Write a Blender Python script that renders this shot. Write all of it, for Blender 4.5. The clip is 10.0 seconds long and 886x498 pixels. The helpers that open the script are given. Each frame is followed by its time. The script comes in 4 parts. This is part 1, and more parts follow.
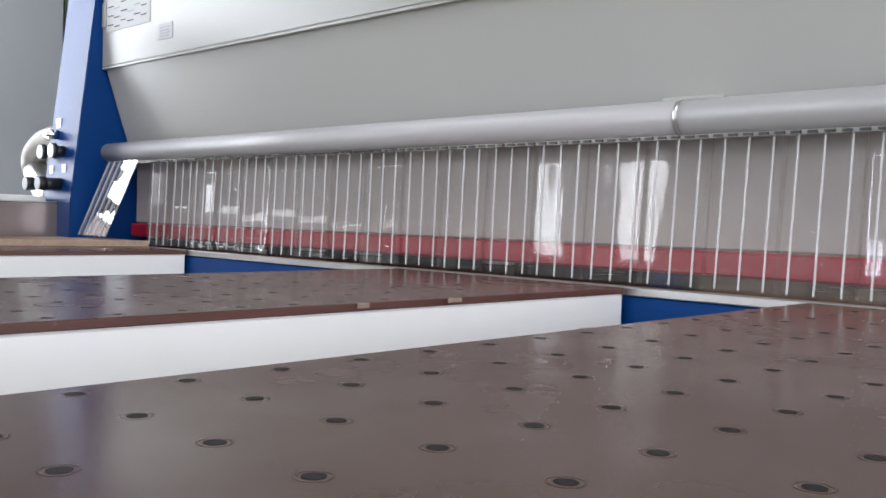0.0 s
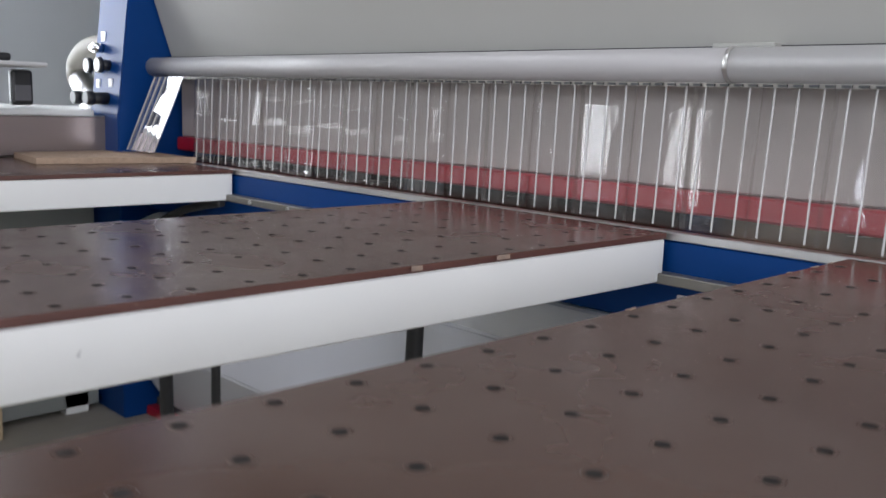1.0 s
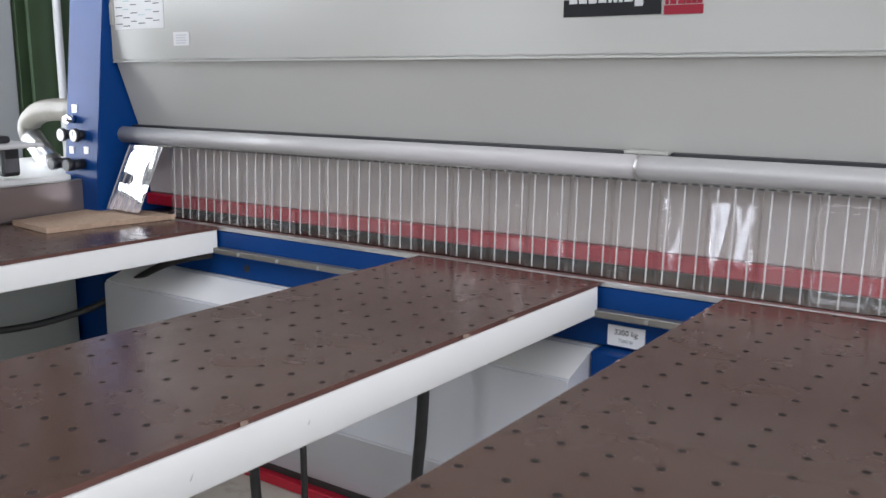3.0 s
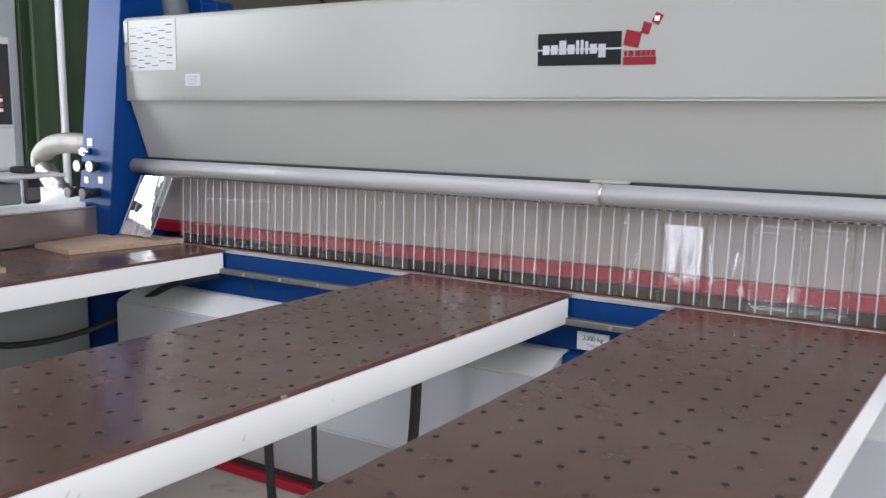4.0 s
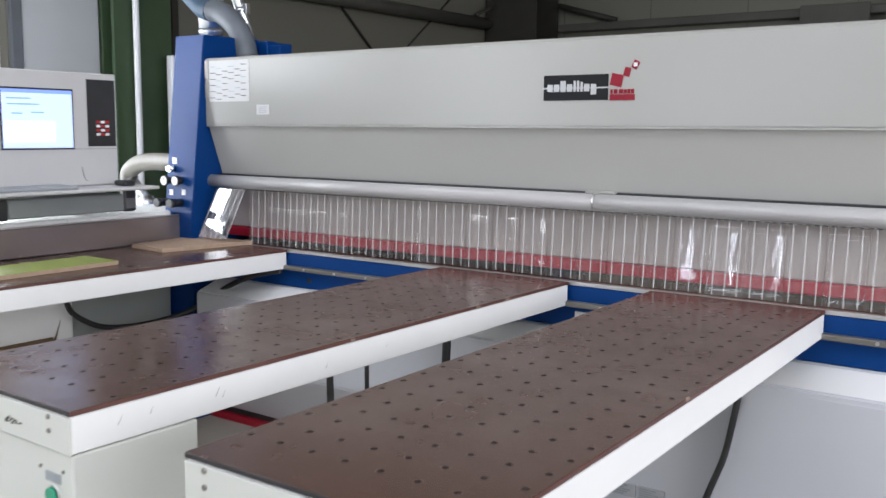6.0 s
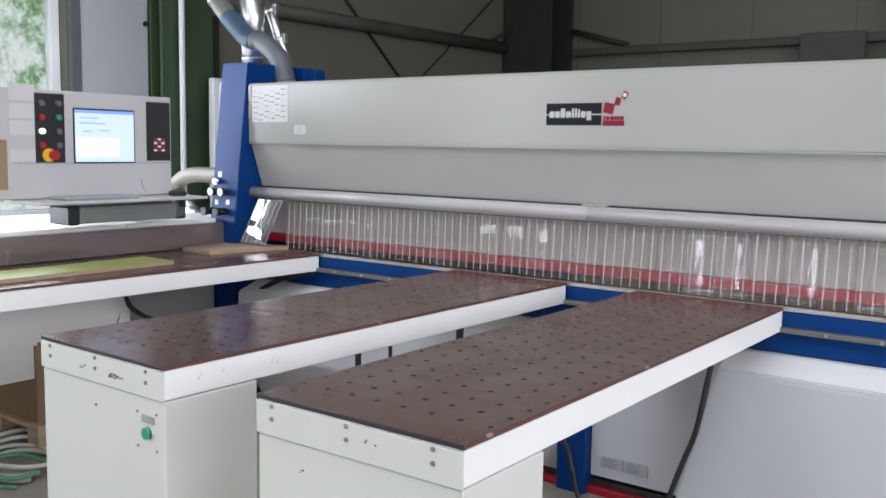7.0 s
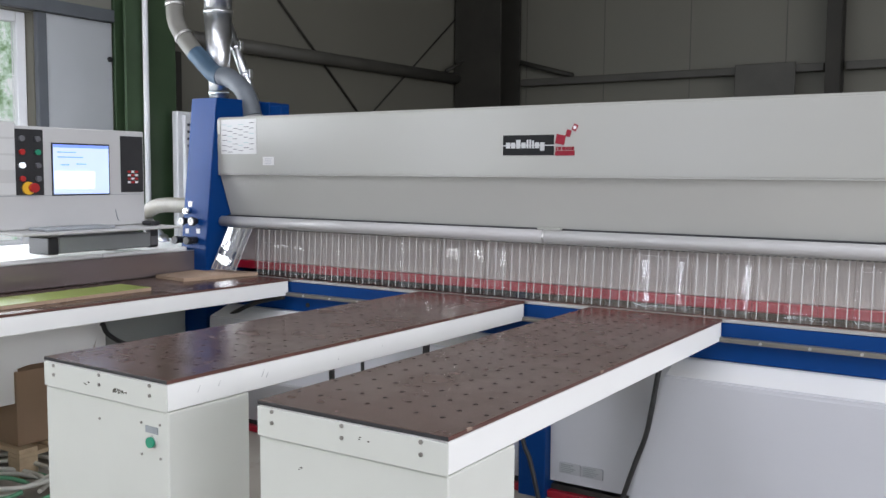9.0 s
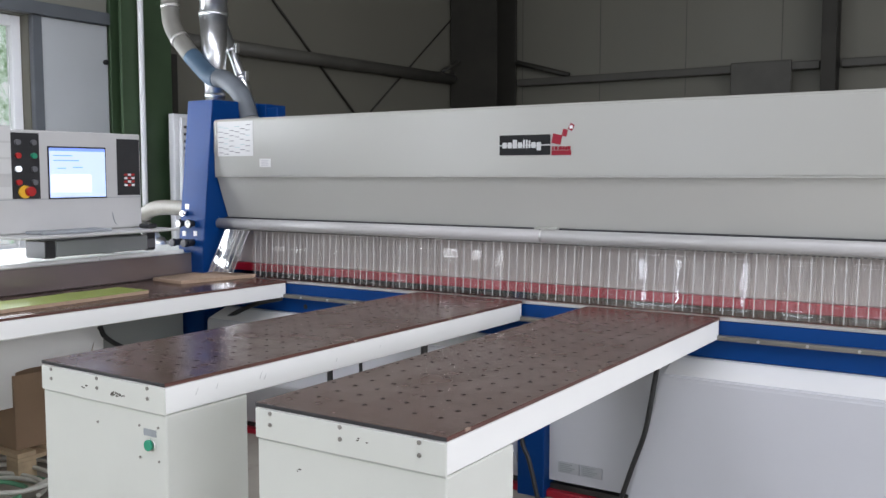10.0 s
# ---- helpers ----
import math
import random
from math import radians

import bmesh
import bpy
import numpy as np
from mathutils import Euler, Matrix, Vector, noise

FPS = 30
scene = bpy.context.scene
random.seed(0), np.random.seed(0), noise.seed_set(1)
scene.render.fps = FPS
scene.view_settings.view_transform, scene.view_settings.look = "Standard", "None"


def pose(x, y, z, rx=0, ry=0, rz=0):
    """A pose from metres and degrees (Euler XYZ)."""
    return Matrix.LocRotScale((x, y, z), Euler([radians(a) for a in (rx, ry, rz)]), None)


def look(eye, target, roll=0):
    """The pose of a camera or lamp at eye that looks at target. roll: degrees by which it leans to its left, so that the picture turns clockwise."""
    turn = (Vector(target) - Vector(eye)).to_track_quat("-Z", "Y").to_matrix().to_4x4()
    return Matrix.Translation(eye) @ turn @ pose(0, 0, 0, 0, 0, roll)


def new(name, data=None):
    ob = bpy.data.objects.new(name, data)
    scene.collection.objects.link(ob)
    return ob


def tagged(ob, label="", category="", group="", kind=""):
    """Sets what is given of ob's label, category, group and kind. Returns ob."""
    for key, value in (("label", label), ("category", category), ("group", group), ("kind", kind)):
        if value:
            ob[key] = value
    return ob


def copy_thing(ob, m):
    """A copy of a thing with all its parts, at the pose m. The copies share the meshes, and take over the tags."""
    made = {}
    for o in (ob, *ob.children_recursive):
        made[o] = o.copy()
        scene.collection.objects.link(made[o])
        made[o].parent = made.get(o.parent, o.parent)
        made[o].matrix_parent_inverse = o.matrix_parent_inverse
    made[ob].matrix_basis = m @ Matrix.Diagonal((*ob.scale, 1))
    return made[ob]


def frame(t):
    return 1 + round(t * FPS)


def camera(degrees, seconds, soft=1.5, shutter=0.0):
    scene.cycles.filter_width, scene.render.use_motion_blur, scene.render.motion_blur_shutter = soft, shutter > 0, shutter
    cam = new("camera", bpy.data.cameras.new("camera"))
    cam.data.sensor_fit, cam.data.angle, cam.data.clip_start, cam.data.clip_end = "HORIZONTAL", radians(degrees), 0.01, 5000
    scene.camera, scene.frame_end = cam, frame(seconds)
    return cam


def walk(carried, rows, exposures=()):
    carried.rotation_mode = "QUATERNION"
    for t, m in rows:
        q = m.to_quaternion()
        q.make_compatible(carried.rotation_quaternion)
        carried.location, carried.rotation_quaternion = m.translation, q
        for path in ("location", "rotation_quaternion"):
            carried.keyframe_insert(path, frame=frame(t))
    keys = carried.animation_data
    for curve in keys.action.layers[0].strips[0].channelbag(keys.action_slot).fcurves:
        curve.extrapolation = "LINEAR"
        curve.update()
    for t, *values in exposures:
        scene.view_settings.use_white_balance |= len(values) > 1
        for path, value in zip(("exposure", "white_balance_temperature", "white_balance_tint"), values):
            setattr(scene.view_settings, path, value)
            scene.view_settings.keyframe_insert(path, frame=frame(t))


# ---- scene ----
cam = camera(51.6, 10.0, soft=1.5, shutter=0.6)
# seconds, eye x y z, yaw, pitch, roll
PATH = [
    (0.0, -0.027, -1.437, 1.034, 43.60, -1.85, 1.67),
    (0.2, -0.028, -1.437, 1.034, 44.19, -1.76, 1.72),
    (0.5, -0.032, -1.438, 1.038, 46.45, -3.30, 1.74),
    (0.7, -0.037, -1.438, 1.060, 46.55, -5.36, 1.81),
    (1.0, -0.022, -1.482, 1.147, 45.48, -9.19, 2.01),
    (1.5, 0.048, -1.554, 1.367, 45.99, -13.78, 1.01),
    (2.0, 0.093, -1.727, 1.451, 44.31, -14.17, 0.06),
    (2.5, 0.061, -2.003, 1.462, 38.86, -11.22, -1.63),
    (2.7, 0.069, -2.087, 1.461, 36.72, -11.03, -0.69),
    (3.8, 0.241, -2.424, 1.469, 34.28, -9.41, 0.80),
    (4.0, 0.261, -2.511, 1.473, 33.50, -8.65, 0.44),
    (4.5, 0.324, -2.684, 1.475, 32.37, -9.03, 0.10),
    (5.0, 0.454, -2.801, 1.460, 34.99, -9.25, 0.27),
    (5.5, 0.563, -2.907, 1.480, 35.73, -8.48, 0.39),
    (5.7, 0.600, -2.985, 1.485, 35.16, -7.89, 0.15),
    (6.8, 0.942, -3.457, 1.492, 36.39, -6.63, 1.21),
    (7.0, 1.002, -3.534, 1.504, 36.53, -6.38, 1.01),
    (7.5, 1.081, -3.695, 1.515, 34.09, -4.99, 0.80),
    (8.0, 1.103, -3.791, 1.515, 33.44, -5.42, 0.53),
    (8.5, 1.106, -3.809, 1.515, 33.22, -4.60, 0.63),
    (9.0, 1.107, -3.811, 1.516, 33.34, -4.69, 0.41),
    (9.5, 1.108, -3.809, 1.515, 33.44, -4.70, 0.07),
    (10.0, 1.109, -3.810, 1.516, 33.20, -4.66, -0.03),
]


def aim(x, y, z, yaw, pitch, roll):
    a, b = radians(yaw), radians(pitch)
    way = Vector((-math.sin(a) * math.cos(b), math.cos(a) * math.cos(b), math.sin(b)))
    eye = Vector((x, y, z))
    return look(eye, eye + way, roll)


walk(cam, [(t, aim(*r)) for t, *r in PATH], [(0.0, -0.42), (0.5, -0.28), (1.0, -0.68), (1.5, -0.62), (2.5, -0.50), (4.5, -0.39), (5.5, -0.36), (7.0, -0.50), (10.0, -0.54)])

# ---- world and light ----
world = bpy.data.worlds.new("sky")
scene.world = world
world.use_nodes = True
wn = world.node_tree
sky = wn.nodes.new("ShaderNodeTexSky")
sky.sky_type = "NISHITA"
sky.sun_disc = False
sky.sun_elevation, sky.sun_rotation = radians(48), radians(200)
wn.links.new(sky.outputs[0], wn.nodes["Background"].inputs[0])
wn.nodes["Background"].inputs[1].default_value = 0.12


def area(name, m, w, h, power, colour):
    d = bpy.data.lights.new(name, "AREA")
    d.shape, d.size, d.size_y, d.energy, d.color = "RECTANGLE", w, h, power, colour
    ob = new(name, d)
    ob.matrix_world = m
    return ob


# hall: inside faces of the walls
XL, XR, YF, YB, ZC = -4.9, 8.0, -14.8, 6.05, 5.6
# daylight in the window openings: front band, right band, and the left windows
area("daylight_front", look((1.2, YF + 0.06, 4.5), (1.2, 0, 2.6)), 10.4, 1.2, 250, (0.91, 0.93, 1.06))
area("daylight_right", look((XR - 0.06, -4.0, 2.6), (0, -4.0, 2.0)), 10.0, 3.0, 800, (0.92, 0.93, 1.03))
area("daylight_left", look((XL + 0.06, -1.45, 1.8), (0, -1.45, 1.7)), 2.8, 1.6, 160, (0.92, 0.96, 1.05))
area("daylight_left_far", look((XL + 0.06, -13.15, 1.8), (0, -13.15, 1.7)), 1.6, 2.8, 360, (0.86, 0.94, 1.10))

area("daylight_roof", look((0.6, -3.6, ZC - 0.03), (0.6, -3.6, 0)), 9.0, 3.4, 400, (0.91, 0.935, 1.04))

area("daylight_left_mid", look((XL + 0.06, -5.55, 2.1), (0, -5.55, 1.9)), 1.1, 2.2, 150, (0.93, 0.98, 1.05))

# ---- materials ----


class Mat:
    """A node material with a principled surface and short ways to add to it."""

    def __init__(self, name, colour, rough=0.5, metal=0.0):
        self.m = bpy.data.materials.new(name)
        self.m.use_nodes = True
        self.t = self.m.node_tree
        self.b = self.t.nodes["Principled BSDF"]
        self.b.inputs["Base Color"].default_value = (*colour, 1)
        self.b.inputs["Roughness"].default_value = rough
        self.b.inputs["Metallic"].default_value = metal
        self.colour = colour
        self.last = None

    def dull(self, level):
        """A weaker surface gloss."""
        self.b.inputs["Specular IOR Level"].default_value = level
        return self

    def node(self, kind):
        return self.t.nodes.new(kind)

    def noise(self, scale, detail=4.0, stretch=(1, 1, 1), rough=0.55):
        co, mp, n = self.node("ShaderNodeTexCoord"), self.node("ShaderNodeMapping"), self.node("ShaderNodeTexNoise")
        mp.inputs["Scale"].default_value = stretch
        self.t.links.new(co.outputs["Object"], mp.inputs[0])
        self.t.links.new(mp.outputs[0], n.inputs[0])
        n.inputs["Scale"].default_value, n.inputs["Detail"].default_value, n.inputs["Roughness"].default_value = scale, detail, rough
        return n.outputs[0]

    def ramp(self, fac, *stops):
        r = self.node("ShaderNodeValToRGB")
        while len(r.color_ramp.elements) < len(stops):
            r.color_ramp.elements.new(0.5)
        for e, (p, c) in zip(r.color_ramp.elements, stops):
            e.position = p
            e.color = (*c, 1) if len(c) == 3 else c
        self.t.links.new(fac, r.inputs[0])
        return r.outputs[0]

    def mix(self, fac, a, b, how="MIX"):
        x = self.node("ShaderNodeMix")
        x.data_type, x.blend_type = "RGBA", how
        for sock, v in ((x.inputs[0], fac), (x.inputs[6], a), (x.inputs[7], b)):
            if isinstance(v, (int, float)):
                sock.default_value = v
            elif isinstance(v, tuple):
                sock.default_value = (*v, 1)
            else:
                self.t.links.new(v, sock)
        return x.outputs[2]

    def base(self, sock):
        self.t.links.new(sock, self.b.inputs["Base Color"])
        self.last = sock
        return self

    def vary(self, scale, amount, stretch=(1, 1, 1)):
        """Uneven colour: the base lighter and darker by amount at this scale."""
        n = self.noise(scale, 5, stretch)
        lo, hi = tuple(c * (1 - amount) for c in self.colour), tuple(min(1, c * (1 + amount)) for c in self.colour)
        return self.base(self.ramp(n, (0.3, lo), (0.7, hi)))

    def spots(self, scale, where, colour, amount=1.0, stretch=(1, 1, 1)):
        """Stains of another colour over what is there."""
        n = self.noise(scale, 6, stretch, 0.65)
        f = self.ramp(n, (where, (0, 0, 0)), (min(1, where + 0.08), (amount,) * 3))
        return self.base(self.mix(f, self.last if self.last else self.colour, colour))

    def gloss(self, scale, lo, hi, stretch=(1, 1, 1)):
        n = self.noise(scale, 4, stretch)
        self.t.links.new(self.ramp(n, (0.3, (lo,) * 3), (0.7, (hi,) * 3)), self.b.inputs["Roughness"])
        return self

    def bump(self, scale, depth, stretch=(1, 1, 1), detail=3):
        n = self.noise(scale, detail, stretch)
        bp = self.node("ShaderNodeBump")
        bp.inputs["Strength"].default_value, bp.inputs["Distance"].default_value = 1.0, depth
        self.t.links.new(n, bp.inputs["Height"])
        self.t.links.new(bp.outputs[0], self.b.inputs["Normal"])
        return self


def glow(name, colour, power):
    m = Mat(name, colour, 0.4)
    m.b.inputs["Emission Color"].default_value = (*colour, 1)
    m.b.inputs["Emission Strength"].default_value = power
    return m.m


BOARD = Mat("brown_film_faced_board", (0.080, 0.044, 0.033), 0.25).vary(1.6, 0.14).spots(130, 0.70, (0.13, 0.085, 0.07), 0.07, (1, 0.12, 1)).gloss(6, 0.17, 0.30).bump(300, 0.00003).m
BOARD.node_tree.nodes["Principled BSDF"].inputs["Specular IOR Level"].default_value = 0.5
BOARD_EDGE = Mat("red_brown_board_edge", (0.095, 0.037, 0.028), 0.45).vary(20, 0.25, (1, 0.3, 3)).spots(14, 0.68, (0.5, 0.36, 0.28), 0.8).bump(120, 0.0004).m
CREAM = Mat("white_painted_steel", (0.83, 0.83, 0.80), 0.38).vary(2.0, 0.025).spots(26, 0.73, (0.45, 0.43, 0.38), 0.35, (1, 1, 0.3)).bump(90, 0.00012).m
# toned down from CREAM: weaker daylight on the end faces is in the colour
CREAM_SHADED = Mat("cream_painted_steel_shaded", (0.62, 0.63, 0.575), 0.4).vary(2.5, 0.03).spots(30, 0.72, (0.38, 0.36, 0.3), 0.4, (1, 1, 0.5)).bump(90, 0.00012).m
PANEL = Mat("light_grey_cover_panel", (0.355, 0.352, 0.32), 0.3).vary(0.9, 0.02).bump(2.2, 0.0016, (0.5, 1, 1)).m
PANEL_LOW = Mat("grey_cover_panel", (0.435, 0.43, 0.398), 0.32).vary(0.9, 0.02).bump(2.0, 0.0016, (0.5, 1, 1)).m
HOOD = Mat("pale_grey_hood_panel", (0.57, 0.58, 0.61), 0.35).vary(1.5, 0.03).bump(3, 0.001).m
# same sheet metal as HOOD, painted paler where light falls from above
HOOD_LIT_TOP = Mat("lit_hood_top", (0.8, 0.8, 0.79), 0.4).vary(2, 0.03).m
BLUE = Mat("blue_machine_paint", (0.002, 0.040, 0.175), 0.36).vary(2.5, 0.1).spots(40, 0.74, (0.09, 0.13, 0.3), 0.6).bump(160, 0.0002).dull(0.16).m
RED = Mat("red_pressure_bar", (0.36, 0.008, 0.024), 0.4).vary(6, 0.12, (0.2, 1, 1)).m
STEEL = Mat("worn_steel", (0.27, 0.255, 0.23), 0.38, 0.7).vary(9, 0.2, (0.2, 1, 1)).spots(30, 0.62, (0.16, 0.14, 0.12), 0.7, (0.3, 1, 1)).bump(120, 0.0003).m
STEEL_BRIGHT = Mat("brushed_steel", (0.6, 0.59, 0.57), 0.3, 0.9).vary(12, 0.12, (0.15, 1, 1)).bump(200, 0.0002, (0.1, 1, 1)).m
FENCE = Mat("brown_grey_fence_plate", (0.27, 0.225, 0.215), 0.3, 0.6).vary(3, 0.15, (1, 0.3, 1)).gloss(5, 0.16, 0.28).m
DARK_STEEL = Mat("dark_steel", (0.06, 0.062, 0.06), 0.45, 0.4).vary(6, 0.25).m
BEAM_GREY = Mat("grey_beam_steel", (0.47, 0.425, 0.40), 0.5).vary(3, 0.15, (0.3, 1, 1)).m
ALU = Mat("grey_aluminium_tube", (0.44, 0.428, 0.42), 0.4, 0.08).vary(4, 0.05, (0.2, 1, 1)).bump(60, 0.0002, (0.1, 1, 1)).m
ZINC = Mat("zinc_duct", (0.82, 0.83, 0.84), 0.3, 1.0).vary(8, 0.12).bump(14, 0.002).m
HOSE_GREY = Mat("grey_hose", (0.15, 0.145, 0.125), 0.5).vary(8, 0.12).m
HOSE_BLUE = Mat("blue_hose_sleeve", (0.035, 0.075, 0.12), 0.6).vary(6, 0.2).m
HOSE_CLEAR = Mat("milky_hose", (0.25, 0.235, 0.20), 0.35).vary(8, 0.1).m
RUBBER = Mat("black_rubber", (0.018, 0.018, 0.018), 0.5).vary(20, 0.3).m
BLACK = Mat("black_plastic", (0.016, 0.016, 0.018), 0.4).vary(12, 0.2).m
PLASTIC = Mat("grey_white_plastic", (0.52, 0.515, 0.505), 0.5).vary(3, 0.04).bump(200, 0.0002).m
PAPER = Mat("white_paper", (0.6, 0.6, 0.59), 0.8).vary(6, 0.03).m
INK = Mat("grey_print", (0.30, 0.32, 0.33), 0.8).vary(20, 0.1).m
INK_TEAL = Mat("teal_print", (0.33, 0.46, 0.47), 0.8).vary(20, 0.1).m
LOGO_BLACK = Mat("black_sticker", (0.012, 0.012, 0.013), 0.5).vary(5, 0.1).dull(0.15).m
LOGO_RED = Mat("red_sticker", (0.24, 0.012, 0.026), 0.5).vary(5, 0.1).dull(0.2).m
INK_DARK = Mat("dark_print", (0.09, 0.095, 0.1), 0.8).vary(20, 0.1).m
LABEL_GREY = Mat("grey_label", (0.42, 0.43, 0.45), 0.5).vary(8, 0.06).m
DRAWER = Mat("mid_grey_drawer", (0.2, 0.21, 0.21), 0.5).vary(4, 0.08).m
STICKER_WHITE = Mat("white_sticker", (0.8, 0.8, 0.8), 0.4).vary(5, 0.02).m
CHIP = Mat("raw_chipboard", (0.40, 0.285, 0.20), 0.8).vary(70, 0.12).spots(180, 0.64, (0.3, 0.2, 0.11), 0.4).bump(180, 0.0006).m
LIME = Mat("lime_green_laminate", (0.30, 0.37, 0.075), 0.3).vary(3, 0.04).m
CARDBOARD = Mat("brown_cardboard", (0.32, 0.215, 0.135), 0.8).vary(3, 0.1).spots(9, 0.68, (0.3, 0.2, 0.12), 0.5).bump(80, 0.0006, (1, 1, 0.2)).m
PALLET = Mat("pallet_wood", (0.5, 0.38, 0.24), 0.75).vary(10, 0.25, (0.1, 1, 1)).bump(60, 0.001, (0.1, 1, 1)).m
CONCRETE = Mat("dusty_concrete", (0.36, 0.33, 0.28), 0.7).vary(1.2, 0.15).spots(5, 0.6, (0.24, 0.21, 0.17), 0.6).bump(50, 0.001).m
WALL = Mat("grey_wall_panel", (0.138, 0.133, 0.104), 0.6).vary(0.5, 0.06, (1, 1, 0.4)).bump(1.2, 0.003).m
WALL_PALE = Mat("pale_wall_panel", (0.46, 0.48, 0.49), 0.5).vary(0.7, 0.06).m
WALL_OTHER = Mat("plain_hall_wall", (0.5, 0.5, 0.48), 0.6).vary(0.5, 0.08).m
CEIL = Mat("hall_ceiling", (0.2, 0.2, 0.195), 0.7).vary(0.5, 0.1).m
GREEN = Mat("dark_green_column_paint", (0.045, 0.078, 0.038), 0.4).vary(2, 0.2).spots(20, 0.7, (0.1, 0.12, 0.07), 0.5).m
IRON = Mat("dark_frame_steel", (0.024, 0.022, 0.016), 0.7).vary(3, 0.25).m
RAIL = Mat("grey_frame_rail", (0.064, 0.061, 0.050), 0.6).vary(3, 0.15).m
GIRT = Mat("blue_grey_girt_steel", (0.10, 0.11, 0.12), 0.5).vary(3, 0.12).m
WALL_HIGH = Mat("warm_grey_wall_panel", (0.24, 0.235, 0.20), 0.6).vary(0.6, 0.08).m
FRAME_W = Mat("white_window_frame", (0.78, 0.79, 0.8), 0.4).vary(4, 0.03).m
SCREEN = glow("blue_white_screen", (0.55, 0.67, 1.0), 0.85)
SCREEN_BAR = glow("blue_screen_bar", (0.22, 0.34, 0.85), 0.8)
SCREEN_WHITE = glow("white_screen_field", (0.85, 0.92, 1.0), 1.15)
BTN_RED = Mat("red_button", (0.36, 0.012, 0.012), 0.35).vary(9, 0.1).m
BTN_YEL = Mat("yellow_button_plate", (0.75, 0.42, 0.03), 0.4).vary(9, 0.1).m
BTN_GREEN = Mat("green_button", (0.02, 0.28, 0.16), 0.3).vary(9, 0.1).m
BTN_WHITE = glow("lit_white_button", (0.9, 0.95, 1.0), 0.9)
BTN_GREY = Mat("grey_button", (0.12, 0.12, 0.13), 0.4).vary(9, 0.1).m
CHROME = Mat("chrome", (0.75, 0.75, 0.75), 0.12, 1.0).vary(20, 0.05).m
DIAL = Mat("white_dial", (0.85, 0.85, 0.83), 0.3).vary(20, 0.03).m
BRASS = Mat("oily_bracket", (0.16, 0.13, 0.09), 0.45, 0.6).vary(20, 0.3).m


def clear_strip(name="clear_plastic_strip", gloss=0.045):
    """Clear plastic: see-through with a little milkiness and a sharp gloss that grows at grazing angles."""
    m = bpy.data.materials.new(name)
    m.use_nodes = True
    t = m.node_tree
    t.nodes.clear()
    out, a, b = t.nodes.new("ShaderNodeOutputMaterial"), t.nodes.new("ShaderNodeMixShader"), t.nodes.new("ShaderNodeMixShader")
    tr, di, gl = t.nodes.new("ShaderNodeBsdfTransparent"), t.nodes.new("ShaderNodeBsdfDiffuse"), t.nodes.new("ShaderNodeBsdfGlossy")
    fr, n, bp = t.nodes.new("ShaderNodeLayerWeight"), t.nodes.new("ShaderNodeTexNoise"), t.nodes.new("ShaderNodeBump")
    gr = t.nodes.new("ShaderNodeValToRGB")
    co, mp, rp = t.nodes.new("ShaderNodeTexCoord"), t.nodes.new("ShaderNodeMapping"), t.nodes.new("ShaderNodeValToRGB")
    tr.inputs[0].default_value = (0.95, 0.94, 0.93, 1)
    di.inputs[0].default_value = (0.75, 0.74, 0.72, 1)
    gl.inputs["Roughness"].default_value = 0.05
    fr.inputs[0].default_value = 0.5
    gr.color_ramp.elements[0].color, gr.color_ramp.elements[1].color = (gloss, gloss, gloss, 1), (0.6, 0.6, 0.6, 1)
    gr.color_ramp.elements[0].position = 0.35
    gr.color_ramp.interpolation = "EASE"
    mp.inputs["Scale"].default_value = (1.0, 1.0, 0.35)
    n.inputs["Scale"].default_value = 11
    t.links.new(co.outputs["Object"], mp.inputs[0])
    t.links.new(mp.outputs[0], n.inputs[0])
    bp.inputs["Distance"].default_value = 0.0022
    t.links.new(n.outputs[0], bp.inputs["Height"])
    for s in (gl, fr):
        t.links.new(bp.outputs[0], s.inputs["Normal"])
    rp.color_ramp.elements[0].color, rp.color_ramp.elements[1].color = (0.06, 0.06, 0.06, 1), (0.14, 0.14, 0.14, 1)
    t.links.new(n.outputs[0], rp.inputs[0])
    t.links.new(rp.outputs[0], a.inputs[0])
    t.links.new(tr.outputs[0], a.inputs[1])
    t.links.new(di.outputs[0], a.inputs[2])
    t.links.new(fr.outputs["Facing"], gr.inputs[0])
    t.links.new(gr.outputs[0], b.inputs[0])
    t.links.new(a.outputs[0], b.inputs[1])
    t.links.new(gl.outputs[0], b.inputs[2])
    t.links.new(b.outputs[0], out.inputs[0])
    return m


CLEAR = clear_strip()
CLEAR_BENT = clear_strip("clear_bent_sheet", 0.38)
STRIP_EDGE = Mat("frosted_strip_edge", (0.80, 0.79, 0.77), 0.25).m
STRIP_EDGE.node_tree.nodes["Principled BSDF"].inputs["Alpha"].default_value = 0.42


def pane_glass():
    m = bpy.data.materials.new("window_glass")
    m.use_nodes = True
    t = m.node_tree
    t.nodes.clear()
    out, b, tr, gl, fr = (t.nodes.new("ShaderNode" + k) for k in ("OutputMaterial", "MixShader", "BsdfTransparent", "BsdfGlossy", "Fresnel"))
    gl.inputs["Roughness"].default_value = 0.02
    t.links.new(fr.outputs[0], b.inputs[0])
    t.links.new(tr.outputs[0], b.inputs[1])
    t.links.new(gl.outputs[0], b.inputs[2])
    t.links.new(b.outputs[0], out.inputs[0])
    return m


GLASS = pane_glass()


